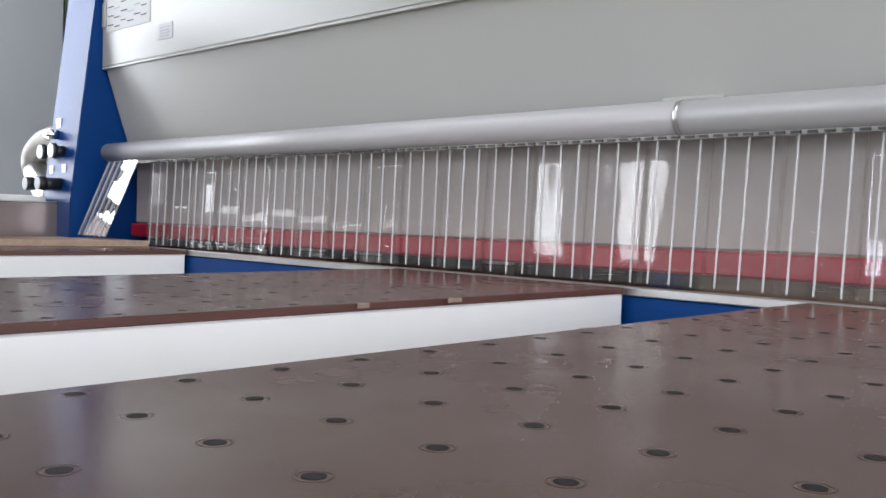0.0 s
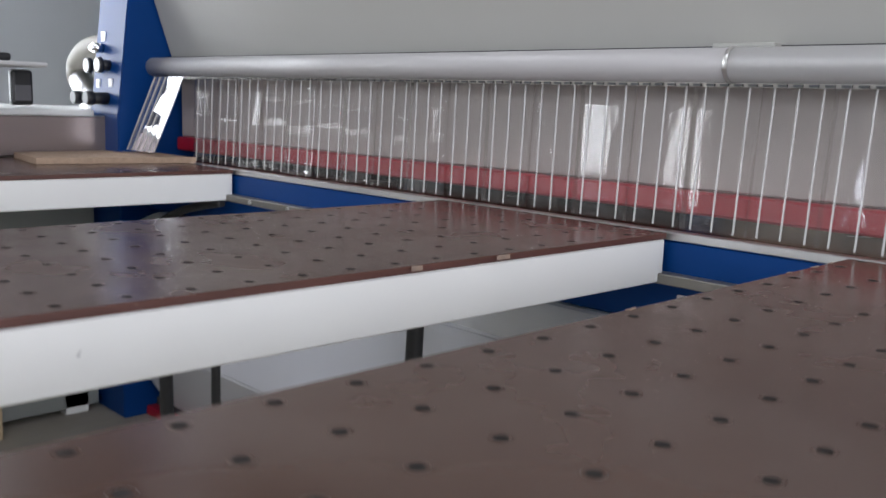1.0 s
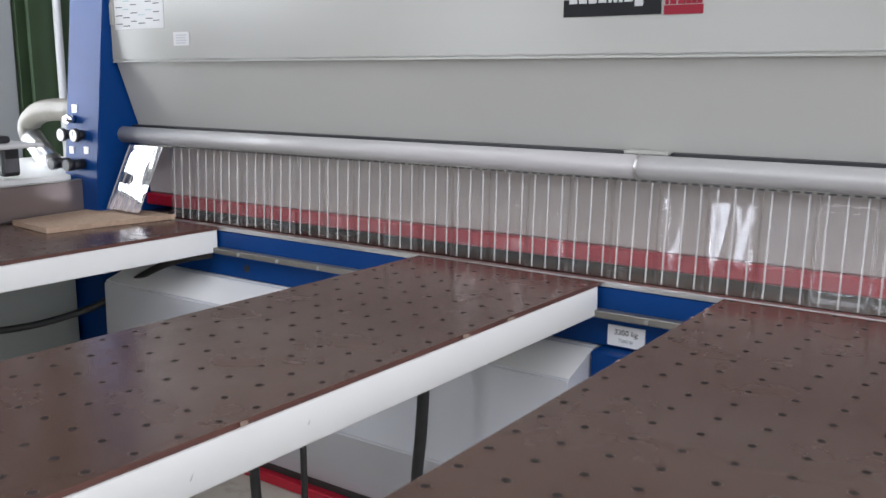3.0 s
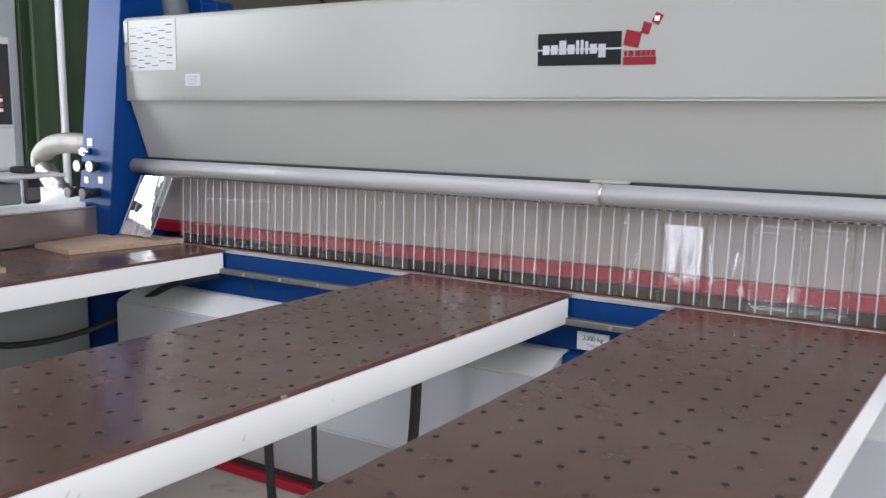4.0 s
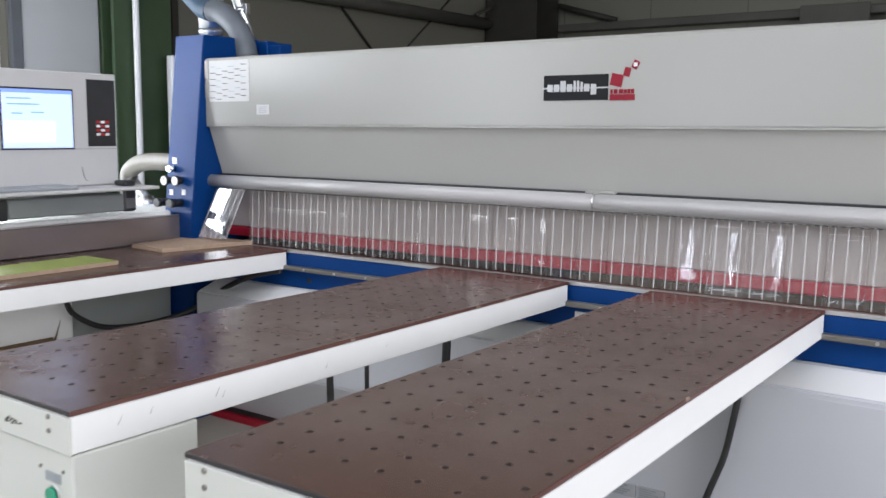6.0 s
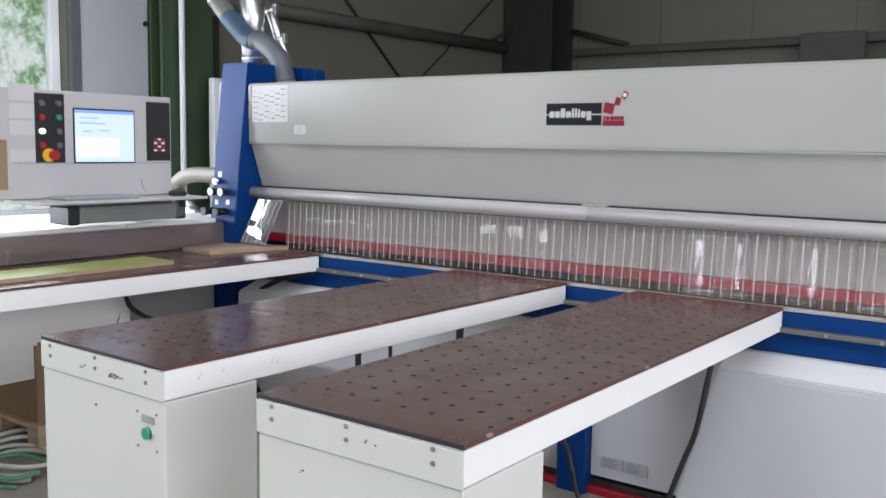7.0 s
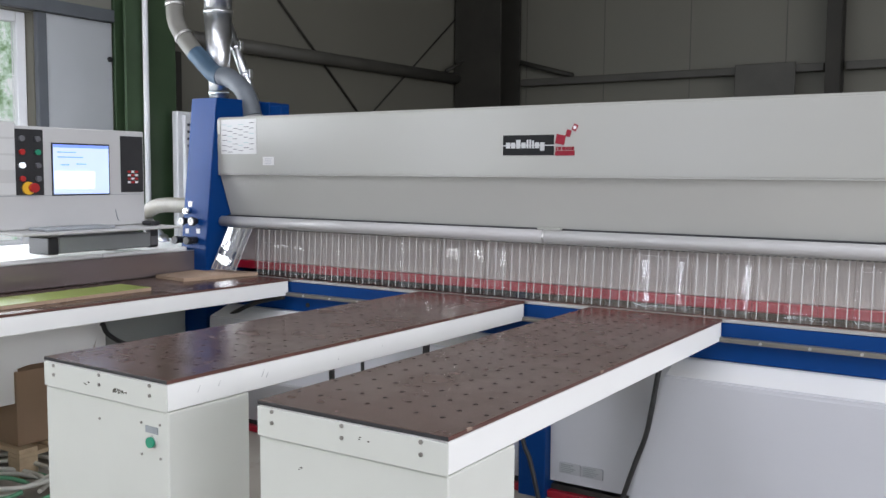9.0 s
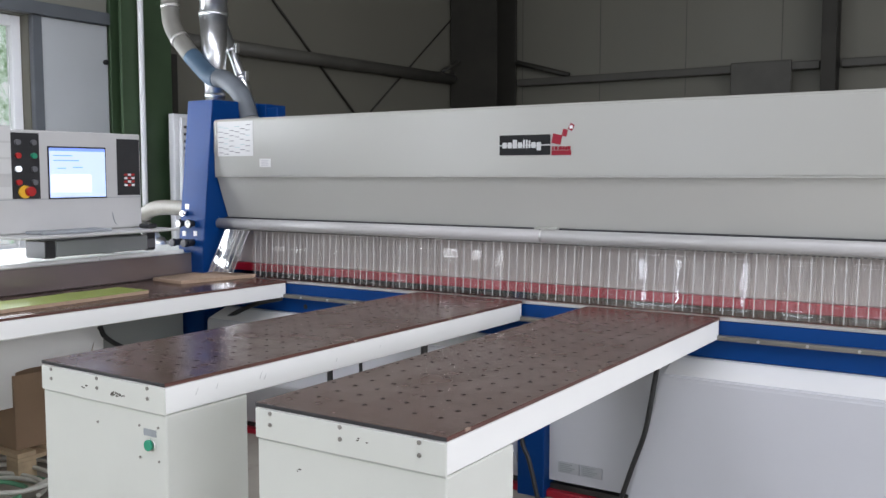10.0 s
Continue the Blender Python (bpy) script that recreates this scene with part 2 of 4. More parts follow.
def backdrop_mat(name, sky_share, power):
    """Bright daylight with sunlit leaves, far outside the windows."""
    m = bpy.data.materials.new(name)
    m.use_nodes = True
    t = m.node_tree
    t.nodes.clear()
    out, em = t.nodes.new("ShaderNodeOutputMaterial"), t.nodes.new("ShaderNodeEmission")
    co, n, rp = t.nodes.new("ShaderNodeTexCoord"), t.nodes.new("ShaderNodeTexNoise"), t.nodes.new("ShaderNodeValToRGB")
    n.inputs["Scale"].default_value, n.inputs["Detail"].default_value, n.inputs["Roughness"].default_value = 2.6, 9, 0.75
    t.links.new(co.outputs["Object"], n.inputs[0])
    stops = ((0.34, (0.10, 0.20, 0.08)), (0.43, (0.26, 0.42, 0.24)), (0.50, (0.60, 0.78, 0.66)), (0.57 - sky_share, (0.92, 0.97, 1.0)))
    while len(rp.color_ramp.elements) < 4:
        rp.color_ramp.elements.new(0.5)
    for e, (p, c) in zip(rp.color_ramp.elements, stops):
        e.position, e.color = p, (*c, 1)
    t.links.new(n.outputs[0], rp.inputs[0])
    t.links.new(rp.outputs[0], em.inputs[0])
    em.inputs[1].default_value = power
    t.links.new(em.outputs[0], out.inputs[0])
    return m


# ---- mesh helpers ----


def box(bm, x0, x1, y0, y1, z0, z1, bevel=0.0, mat=0, segs=1):
    vs = [bm.verts.new((x, y, z)) for x in (x0, x1) for y in (y0, y1) for z in (z0, z1)]
    fs = [bm.faces.new([vs[i] for i in q]) for q in ((0, 1, 3, 2), (4, 6, 7, 5), (0, 4, 5, 1), (2, 3, 7, 6), (0, 2, 6, 4), (1, 5, 7, 3))]
    for f in fs:
        f.material_index = mat
    if bevel:
        es = list({e for f in fs for e in f.edges})
        r = bmesh.ops.bevel(bm, geom=es, offset=bevel, segments=segs, affect="EDGES", profile=0.5, material=-1)
        for f in r["faces"]:
            f.material_index = mat
    return vs


def prism(bm, pts, a0, a1, axis="x", mat=0):
    """A closed profile of pairs, drawn out along an axis: x takes (y, z), y takes (x, z), z takes (x, y)."""
    def at(p, a):
        return {"x": (a, p[0], p[1]), "y": (p[0], a, p[1]), "z": (p[0], p[1], a)}[axis]
    v0, v1 = [bm.verts.new(at(p, a0)) for p in pts], [bm.verts.new(at(p, a1)) for p in pts]
    fs = [bm.faces.new(v0), bm.faces.new(v1[::-1])]
    n = len(pts)
    for i in range(n):
        fs.append(bm.faces.new((v0[i], v1[i], v1[(i + 1) % n], v0[(i + 1) % n])))
    for f in fs:
        f.material_index = mat
    bmesh.ops.recalc_face_normals(bm, faces=fs)
    return fs


def rod(bm, p, q, r, n=16, mat=0, r2=None):
    p, q = Vector(p), Vector(q)
    m = Matrix.Translation((p + q) / 2) @ (q - p).to_track_quat("Z", "Y").to_matrix().to_4x4()
    made = bmesh.ops.create_cone(bm, cap_ends=True, segments=n, radius1=r, radius2=r if r2 is None else r2, depth=(q - p).length, matrix=m)
    for f in {f for v in made["verts"] for f in v.link_faces}:
        f.material_index = mat
        f.smooth = len(f.verts) == 4


def tube(bm, pts, r, n=12, rib=0.0, pitch=0.02, mat=0, steps=14):
    """A bent pipe through points, with ribs along it if wanted."""
    pts = [Vector(p) for p in pts]
    ext = [2 * pts[0] - pts[1]] + pts + [2 * pts[-1] - pts[-2]]
    line = []
    for i in range(1, len(ext) - 2):
        a, b, c, d = ext[i - 1:i + 3]
        k = steps if not rib else max(steps, int((c - b).length / pitch * 2))
        for s in range(k):
            u = s / k
            line.append(0.5 * (2 * b + (c - a) * u + (2 * a - 5 * b + 4 * c - d) * u * u + (3 * b - a - 3 * c + d) * u ** 3))
    line.append(pts[-1])
    up, rings = Vector((0.31, 0.17, 0.93)).normalized(), []
    for i, p in enumerate(line):
        way = (line[min(i + 1, len(line) - 1)] - line[max(i - 1, 0)]).normalized()
        side = way.cross(up).normalized()
        up = side.cross(way).normalized()
        rr = r + (rib if i % 2 else 0)
        rings.append([bm.verts.new(p + (side * math.cos(2 * math.pi * j / n) + up * math.sin(2 * math.pi * j / n)) * rr) for j in range(n)])
    for a, b in zip(rings, rings[1:]):
        for j in range(n):
            f = bm.faces.new((a[j], a[(j + 1) % n], b[(j + 1) % n], b[j]))
            f.smooth, f.material_index = True, mat
    for e in (rings[0], rings[-1][::-1]):
        bm.faces.new(e).material_index = mat


def mesh_of(name, bm, *mats):
    me = bpy.data.meshes.new(name)
    bmesh.ops.recalc_face_normals(bm, faces=bm.faces[:])
    bm.to_mesh(me)
    bm.free()
    for m in mats:
        me.materials.append(m)
    return me


def thing(name, at, label, category, group="", kind=""):
    ob = new(name)
    ob.location = at
    ob.empty_display_size = 0.05
    return tagged(ob, label, category, group, kind)


def hang(ob, parent):
    ob.parent = parent
    if parent.type == "EMPTY":
        ob.matrix_parent_inverse = Matrix.Translation(-Vector(parent.location))
    return ob


def part(name, bm, material, parent, label=""):
    mats = material if isinstance(material, (list, tuple)) else (material,)
    return tagged(hang(new(name, mesh_of(name, bm, *mats)), parent), label)


def piece(name, me, parent, at, turn=None):
    """One more object on a shared mesh, under a thing or a part that stands at the world's origin."""
    ob = hang(new(name, me), parent)
    ob.location = at
    if turn:
        ob.rotation_euler = turn
    return ob


def solid(name, bm, material, label, category, kind="", group=""):
    mats = material if isinstance(material, (list, tuple)) else (material,)
    return tagged(new(name, mesh_of(name, bm, *mats)), label, category, group, kind)


def boxed(*a, **k):
    bm = bmesh.new()
    box(bm, *a, **k)
    return bm


def writing(name, words, m, size, material, parent, depth=0.0004, squash=1.0, bold=0.0):
    """Raised letters in the built-in font, turned into a mesh."""
    c = bpy.data.curves.new(name, "FONT")
    c.body, c.size, c.extrude, c.align_x, c.align_y, c.offset = words, size, depth, "CENTER", "CENTER", bold
    tmp = bpy.data.objects.new(name, c)
    scene.collection.objects.link(tmp)
    bpy.context.view_layer.update()
    me = bpy.data.meshes.new_from_object(tmp)
    bpy.data.objects.remove(tmp)
    me.transform(m @ Matrix.Diagonal((squash, 1, 1, 1)))
    me.materials.clear()
    me.materials.append(material)
    return hang(new(name, me), parent)


# ---- the hall ----
T = 0.25
FX0, FX1, FY0, FY1 = XL - T, XR + T, YF - T, YB + T
solid("floor", boxed(FX0, FX1, FY0, FY1, -0.2, 0.0), CONCRETE, "dusty grey-brown concrete hall floor", "floor", "structure")
bm = bmesh.new()
for a in ((FX0, -3.9, FY0, FY1), (5.1, FX1, FY0, FY1), (-3.9, 5.1, FY0, -5.3), (-3.9, 5.1, -1.9, FY1)):
    box(bm, *a, ZC, ZC + 0.2)
solid("ceiling", bm, CEIL, "grey hall ceiling with a long roof light", "ceiling", "structure")
roof_light = solid("roof_light", boxed(-3.9, 5.1, -5.3, -1.9, ZC + 0.1, ZC + 0.12), Mat("milky_roof_light", (0.8, 0.82, 0.84), 0.4).vary(2, 0.03).m, "milky roof light panel", "roof light", "structure")
roof_light.visible_shadow = False


def wall_along(name, axis, at, out, a0, a1, holes, material, label):
    """A wall with rectangular openings (a0, a1, z0, z1), sorted; it runs along the other axis."""
    bm = bmesh.new()

    def put(u0, u1, z0, z1):
        if u1 - u0 > 1e-4 and z1 - z0 > 1e-4:
            lo, hi = min(at, at + out), max(at, at + out)
            if axis == "x":
                box(bm, lo, hi, u0, u1, z0, z1)
            else:
                box(bm, u0, u1, lo, hi, z0, z1)
    u = a0
    for h0, h1, z0, z1 in holes:
        put(u, h0, 0, ZC)
        put(h0, h1, 0, z0)
        put(h0, h1, z1, ZC)
        u = h1
    put(u, a1, 0, ZC)
    return solid(name, bm, material, label, "wall", "structure")


WIN_NEAR, WIN_MID, WIN_FAR = (-2.9, 0.058, 0.95, 2.63), (-6.2, -4.9, 0.95, 3.25), (-14.0, -12.3, 0.3, 3.3)
wall_along("wall_west", "x", XL, -T, YF, YB, [WIN_FAR, WIN_MID, WIN_NEAR], WALL, "grey panelled hall wall with windows")
wall_along("wall_north", "y", YB, T, FX0, FX1, [], WALL, "grey panelled hall wall behind the machine")
wall_along("wall_south", "y", YF, -T, FX0, FX1, [(-4.0, 6.4, 3.85, 5.2)], WALL_OTHER, "plain hall wall with a window band")
wall_along("wall_east", "x", XR, T, YF, YB, [(-9.0, 1.0, 1.0, 4.2)], WALL_OTHER, "plain hall wall with a window band")


def window(name, axis, at, u0, u1, z0, z1, bars, label):
    w = thing(name, (at, u0, z0) if axis == "x" else (u0, at, z0), label, "window", kind="structure")

    def bar(nm, a0, a1, c0, c1, d=0.05):
        bm = bmesh.new()
        if axis == "x":
            box(bm, at - d, at + d * 0.4, a0, a1, c0, c1, 0.006)
        else:
            box(bm, a0, a1, at - d * 0.4, at + d, c0, c1, 0.006)
        part(nm, bm, FRAME_W, w)
    f = 0.075
    bar("frame_bar", u0 + 0.003, u0 + f, z0 + 0.003, z1 - 0.003)
    bar("frame_bar", u1 - f, u1 - 0.003, z0 + 0.003, z1 - 0.003)
    bar("frame_bar", u0 + f + 0.002, u1 - f - 0.002, z0 + 0.003, z0 + f)
    bar("frame_bar", u0 + f + 0.002, u1 - f - 0.002, z1 - f, z1 - 0.003)
    step = (u1 - u0) / (bars + 1)
    for i in range(bars):
        c = u0 + step * (i + 1)
        bar("mullion", c - 0.035, c + 0.035, z0 + f + 0.002, z1 - f - 0.002)
    for i in range(bars + 1):
        a, b = u0 + step * i + (0.04 if i else f + 0.003), u0 + step * (i + 1) - (0.04 if i < bars else f + 0.003)
        bm = bmesh.new()
        if axis == "x":
            box(bm, at - 0.022, at - 0.016, a, b, z0 + f + 0.004, z1 - f - 0.004)
        else:
            box(bm, a, b, at + 0.016, at + 0.022, z0 + f + 0.004, z1 - f - 0.004)
        p = part("pane", bm, GLASS, w, "clear window pane")
        p.visible_shadow = False
    return w


window("window_1", "x", XL - 0.1, *WIN_NEAR, 2, "white-framed window with bright leaves outside")
window("window_2", "x", XL - 0.1, *WIN_FAR, 1, "tall white-framed hall window")
window("window_5", "x", XL - 0.1, *WIN_MID, 1, "white-framed hall window")
window("window_3", "y", YF - 0.12, -4.0, 6.4, 3.85, 5.2, 5, "long white-framed window band")
window("window_4", "x", XR + 0.12, -9.0, 1.0, 1.0, 4.2, 5, "long white-framed window band")
solid("backdrop", boxed(XL - 6.05, XL - 6.0, -24, 10, -1, 9), backdrop_mat("leaves_and_sky", 0.0, 1.15), "bright leaves and sky outside the hall", "backdrop", "structure")

# pale panel between the window and the green column, under a grey girt
solid("wall_panel", boxed(XL + 0.004, XL + 0.03, 0.140, 0.69, 0.0, 2.63, bevel=0.004), WALL_PALE, "pale grey wall panel beside the window", "wall panel", "structure")
solid("trim", boxed(XL + 0.004, XL + 0.05, 0.062, 0.137, 0.0, 2.63, bevel=0.004), GIRT, "grey upright trim beside the window", "trim", "structure")
solid("girt", boxed(XL + 0.004, XL + 0.07, -6.9, 0.69, 2.635, 2.725, bevel=0.004), GIRT, "grey steel girt above the windows", "girt", "structure")
solid("wall_panel", boxed(XL + 0.004, XL + 0.03, -3.1, 0.69, 2.73, 3.6, bevel=0.004), WALL_HIGH, "warm grey wall panel above the girt", "wall panel", "structure")
solid("trim", boxed(XL + 0.004, XL + 0.06, 1.275, 1.335, 0.0, 2.49, bevel=0.004), IRON, "dark upright post behind the cabinet", "trim", "structure")
bm = bmesh.new()
rod(bm, (XL + 0.03, 0.665, 2.36), (XL + 0.045, 0.665, 2.36), 0.02, 14)
solid("wall_knob", bm, BLACK, "small black knob on the pale wall panel", "knob")


def steel_column(name, x, y, w, d, material, label, along="y"):
    """An H column: two flanges and a web."""
    c = thing(name, (x, y, 0), label, "column", kind="structure")
    t = 0.03
    if along == "y":
        part("flange", boxed(x - d / 2, x - d / 2 + t, y - w / 2, y + w / 2, 0, ZC, bevel=0.003), material, c)
        part("flange", boxed(x + d / 2 - t, x + d / 2, y - w / 2, y + w / 2, 0, ZC, bevel=0.003), material, c)
        part("web", boxed(x - d / 2 + t + 0.002, x + d / 2 - t - 0.002, y - 0.015, y + 0.015, 0, ZC), material, c)
    else:
        part("flange", boxed(x - w / 2, x + w / 2, y - d / 2, y - d / 2 + t, 0, ZC, bevel=0.003), material, c)
        part("flange", boxed(x - w / 2, x + w / 2, y + d / 2 - t, y + d / 2, 0, ZC, bevel=0.003), material, c)
        part("web", boxed(x - 0.015, x + 0.015, y - d / 2 + t + 0.002, y + d / 2 - t - 0.002, 0, ZC), material, c)
    return c


steel_column("green_column", -4.80, 0.935, 0.47, 0.16, GREEN, "dark green painted steel column at the wall", "y")
bm = bmesh.new()
tube(bm, [(-4.67, 0.84, 0.02), (-4.67, 0.84, 2.5), (-4.67, 0.84, 5.55)], 0.022, 12, steps=3)
solid("conduit", bm, FRAME_W, "white conduit pipe on the green column", "pipe")
cab = thing("white_cabinet", (-4.59, 1.2, 0), "white metal cabinet with a vented door", "cabinet")
part("door", boxed(-4.58, -4.54, 1.10, 1.6, 0.12, 1.96, bevel=0.006), FRAME_W, cab)
part("body", boxed(-4.65, -4.585, 1.06, 1.65, 0.0, 1.99, bevel=0.008), FRAME_W, cab)
for i in range(26):
    part("vent_slot", boxed(-4.54, -4.536, 1.12, 1.5, 0.5 + i * 0.055, 0.52 + i * 0.055), DARK_STEEL, cab)

steel_column("corner_column", -4.56, 5.75, 0.62, 0.5, IRON, "dark steel corner column", "x")
steel_column("wall_column", -0.70, 5.90, 0.14, 0.2, IRON, "slim dark steel wall column", "x")


def bar_thing(name, p, q, r, material, label, category="brace"):
    bm = bmesh.new()
    rod(bm, p, q, r, 12)
    return solid(name, bm, material, label, category, "structure")


bar_thing("wall_rail", (XL + 0.08, 1.2, 2.61), (XL + 0.08, 5.45, 2.64), 0.062, RAIL, "round grey rail along the hall wall", "rail")
bar_thing("wall_brace", (XL + 0.02, 1.95, 3.56), (XL + 0.02, 3.75, 2.08), 0.012, IRON, "thin diagonal bracing rod on the wall")
bar_thing("wall_brace", (XL + 0.02, 6.0, 3.70), (XL + 0.02, 3.75, 2.03), 0.009, IRON, "thin diagonal bracing rod on the wall")
bar_thing("wall_brace", (XL + 0.10, 5.2, 2.70), (-4.75, 5.6, 2.88), 0.02, IRON, "short knee brace at the corner column")
bar_thing("wall_brace", (-4.20, 5.9, 2.84), (-3.55, 5.98, 2.66), 0.03, IRON, "short knee brace at the corner column")
solid("wall_rail", boxed(-4.2, -0.80, 5.90, 6.04, 2.56, 2.64, bevel=0.006), RAIL, "square grey rail along the back wall", "rail", "structure")
solid("wall_rail", boxed(-0.60, 5.0, 5.90, 6.04, 2.56, 2.64, bevel=0.006), RAIL, "square grey rail along the back wall", "rail", "structure")
solid("wall_plate", boxed(-1.66, -1.06, 5.86, 5.895, 2.2, 2.66, bevel=0.006), RAIL, "grey plate on the back wall rail", "plate", "structure")
for i in range(12):
    x0 = -4.2 + i * 1.0
    solid("trim", boxed(x0, x0 + 0.006, YB - 0.004, YB - 0.001, 0, ZC), RAIL, "thin joint between wall panels", "trim", "structure")

# ---- air tables ----
H = 0.92
nozzle = bmesh.new()
for ra, za, rb, zb, mt in ((0.0094, 0.00022, 0.0085, 0.00022, 0), (0.0058, 0.00022, 0.0002, 0.0002, 1)):
    n = 14
    va = [nozzle.verts.new((ra * math.cos(2 * math.pi * j / n), ra * math.sin(2 * math.pi * j / n), za)) for j in range(n)]
    vb = [nozzle.verts.new((rb * math.cos(2 * math.pi * j / n), rb * math.sin(2 * math.pi * j / n), zb)) for j in range(n)]
    for j in range(n):
        f = nozzle.faces.new((va[j], va[(j + 1) % n], vb[(j + 1) % n], vb[j]))
        f.material_index = mt
NOZ_RIM = Mat("worn_nozzle_rim", (0.066, 0.038, 0.031), 0.3).vary(40, 0.4).m
NOZ = mesh_of("nozzle", nozzle, NOZ_RIM, Mat("dark_air_hole", (0.008, 0.007, 0.006), 0.9).m)


def table_top(x0, x1, y0, y1):
    """A board with a bevelled edge: dark film on top, red-brown plies at the edge."""
    bm = bmesh.new()
    box(bm, x0, x1, y0, y1, H - 0.011, H, 0.0016, 0, 2)
    for f in bm.faces:
        f.normal_update()
        f.material_index = 0 if f.normal.z > 0.8 else 2 if f.normal.y < -0.8 else 1
    return bm


def air_table(x0, x1, y0, label, leg=True, holes=8):
    t = thing("air_table", ((x0 + x1) / 2, (y0) / 2, 0), label, "table", "air tables in front of the saw")
    top = part("top", table_top(x0, x1, y0, -0.004), (BOARD, BOARD_EDGE, BLACK), t, "brown film-faced board with air holes")
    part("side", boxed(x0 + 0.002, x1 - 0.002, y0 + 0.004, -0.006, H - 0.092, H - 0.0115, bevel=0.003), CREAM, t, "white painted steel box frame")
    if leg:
        part("leg", boxed(x0 + 0.002, x1 - 0.002, y0 + 0.004, y0 + 0.32, 0.0, H - 0.0945, bevel=0.004), CREAM_SHADED, t, "cream painted steel pedestal, toned down for its shaded front")
        part("end_plate", boxed(x0 + 0.001, x1 - 0.001, y0 - 0.001, y0 + 0.0035, H - 0.0925, H - 0.015, bevel=0.001), CREAM_SHADED, t)
        for fx in (0.09, 0.48, 0.875):
            for z in (H - 0.023, H - 0.053):
                bm = bmesh.new()
                xx = x0 + (x1 - x0) * fx
                rod(bm, (xx, y0 - 0.004, z), (xx, y0 + 0.001, z), 0.0056, 12)
                part("bolt", bm, STEEL, t, "round steel bolt head")
    for i in range(holes):
        for j in range(int((-y0 - 0.03) / 0.078)):
            piece("nozzle", NOZ, top, (x1 - 0.026 - 0.0785 * i, -0.016 - 0.078 * j, H))
    return t


T3 = air_table(-0.60, 0.0, -2.10, "brown perforated air table on a cream steel pedestal")
T2 = air_table(-1.545, -0.94, -2.085, "brown perforated air table with a green button on its pedestal")
T2.rotation_euler = (0, 0, radians(-1.0))
T2.location.x -= 0.008
T1 = air_table(-3.10, -2.435, -2.6, "brown perforated air table beside the long fence", leg=False, holes=8)
for z in (0.73,):
    bm = bmesh.new()
    rod(bm, (-1.02, -2.086, z), (-1.02, -2.078, z), 0.02, 20)
    part("button_ring", bm, STEEL_BRIGHT, T2)
    bm = bmesh.new()
    rod(bm, (-1.02, -2.095, z), (-1.02, -2.087, z), 0.016, 20)
    part("button", bm, BTN_GREEN, T2, "round green push button")
part("button_label", boxed(-1.05, -0.995, -2.0835, -2.081, 0.755, 0.775), INK, T2)
for dx, dz in ((-0.05, 0.05), (0.035, 0.055), (-0.05, -0.045), (0.035, -0.045), (-0.25, 0.03)):
    bm = bmesh.new()
    rod(bm, (-1.02 + dx, -2.084, 0.73 + dz), (-1.02 + dx, -2.08, 0.73 + dz), 0.004, 10)
    part("screw", bm, STEEL, T2)
T1.rotation_euler = (0, 0, radians(-1.5))
T1.location += Vector((-0.034, 0.0087, 0))
part("leg", boxed(-3.098, -2.437, -2.59, -2.25, 0, H - 0.0945, bevel=0.004), CREAM_SHADED, T1)

# worn paint on the near end plates
CHIP_MARK = Mat("scraped_paint", (0.10, 0.09, 0.07), 0.7).vary(60, 0.4).m
rc = random.Random(8)
for tab, cx0, cz0, n, sp in ((T2, -1.165, 0.858, 26, 0.034), (T2, -1.37, 0.862, 3, 0.05), (T3, -0.24, 0.87, 3, 0.03), (T3, -0.45, 0.76, 2, 0.05)):
    for i in range(n):
        x, z, w_ = cx0 + rc.uniform(-sp, sp), cz0 + rc.uniform(-0.006, 0.008), rc.uniform(0.004, 0.016)
        y_ = (-2.0862 if tab is T2 else -2.1012) if z > 0.83 else (-2.0815 if tab is T2 else -2.0965)
        bm = bmesh.new()
        prism(bm, [(x, z), (x + w_ * 0.6, z - 0.002), (x + w_, z + 0.001), (x + w_ * 0.5, z + rc.uniform(0.002, 0.005))], y_ - 0.0004, y_, "y")
        part("paint_chip", bm, CHIP_MARK, tab)

WORN = Mat("bare_worn_edge", (0.3, 0.22, 0.17), 0.7).vary(40, 0.2).m
for tab, xe, ys, sgn in ((T3, -0.60, (-0.08, -0.14, -0.22, -0.62), 1), (T2, -0.94, (-0.47, -0.64, -1.25), -1), (T3, 0.0, (-1.25, -2.02), -1)):
    for y in ys:
        w_, l_ = rc.uniform(0.003, 0.007), rc.uniform(0.012, 0.03)
        bm = bmesh.new()
        prism(bm, [(xe - sgn * 0.0004, y), (xe + sgn * w_, y + l_ * 0.3), (xe + sgn * w_ * 0.7, y + l_ * 0.8), (xe - sgn * 0.0004, y + l_)], H - 0.006, H + 0.0004, "z")
        part("worn_spot", bm, WORN, tab)

SCRATCH = Mat("grey_scuff", (0.5, 0.5, 0.48), 0.6).vary(30, 0.1).m
for y, z, ln in ((-1.98, 0.868, 0.035), (-1.90, 0.872, 0.028), (-1.72, 0.868, 0.04), (-1.70, 0.862, 0.03), (-1.35, 0.86, 0.02), (-1.1, 0.87, 0.015)):
    bm = bmesh.new()
    prism(bm, [(y, z), (y + ln * 0.35, z + ln * 0.55), (y + ln * 0.37, z + ln * 0.55), (y + 0.003, z)], -0.9424, -0.9418, "x")
    part("scuff", bm, SCRATCH, T2)

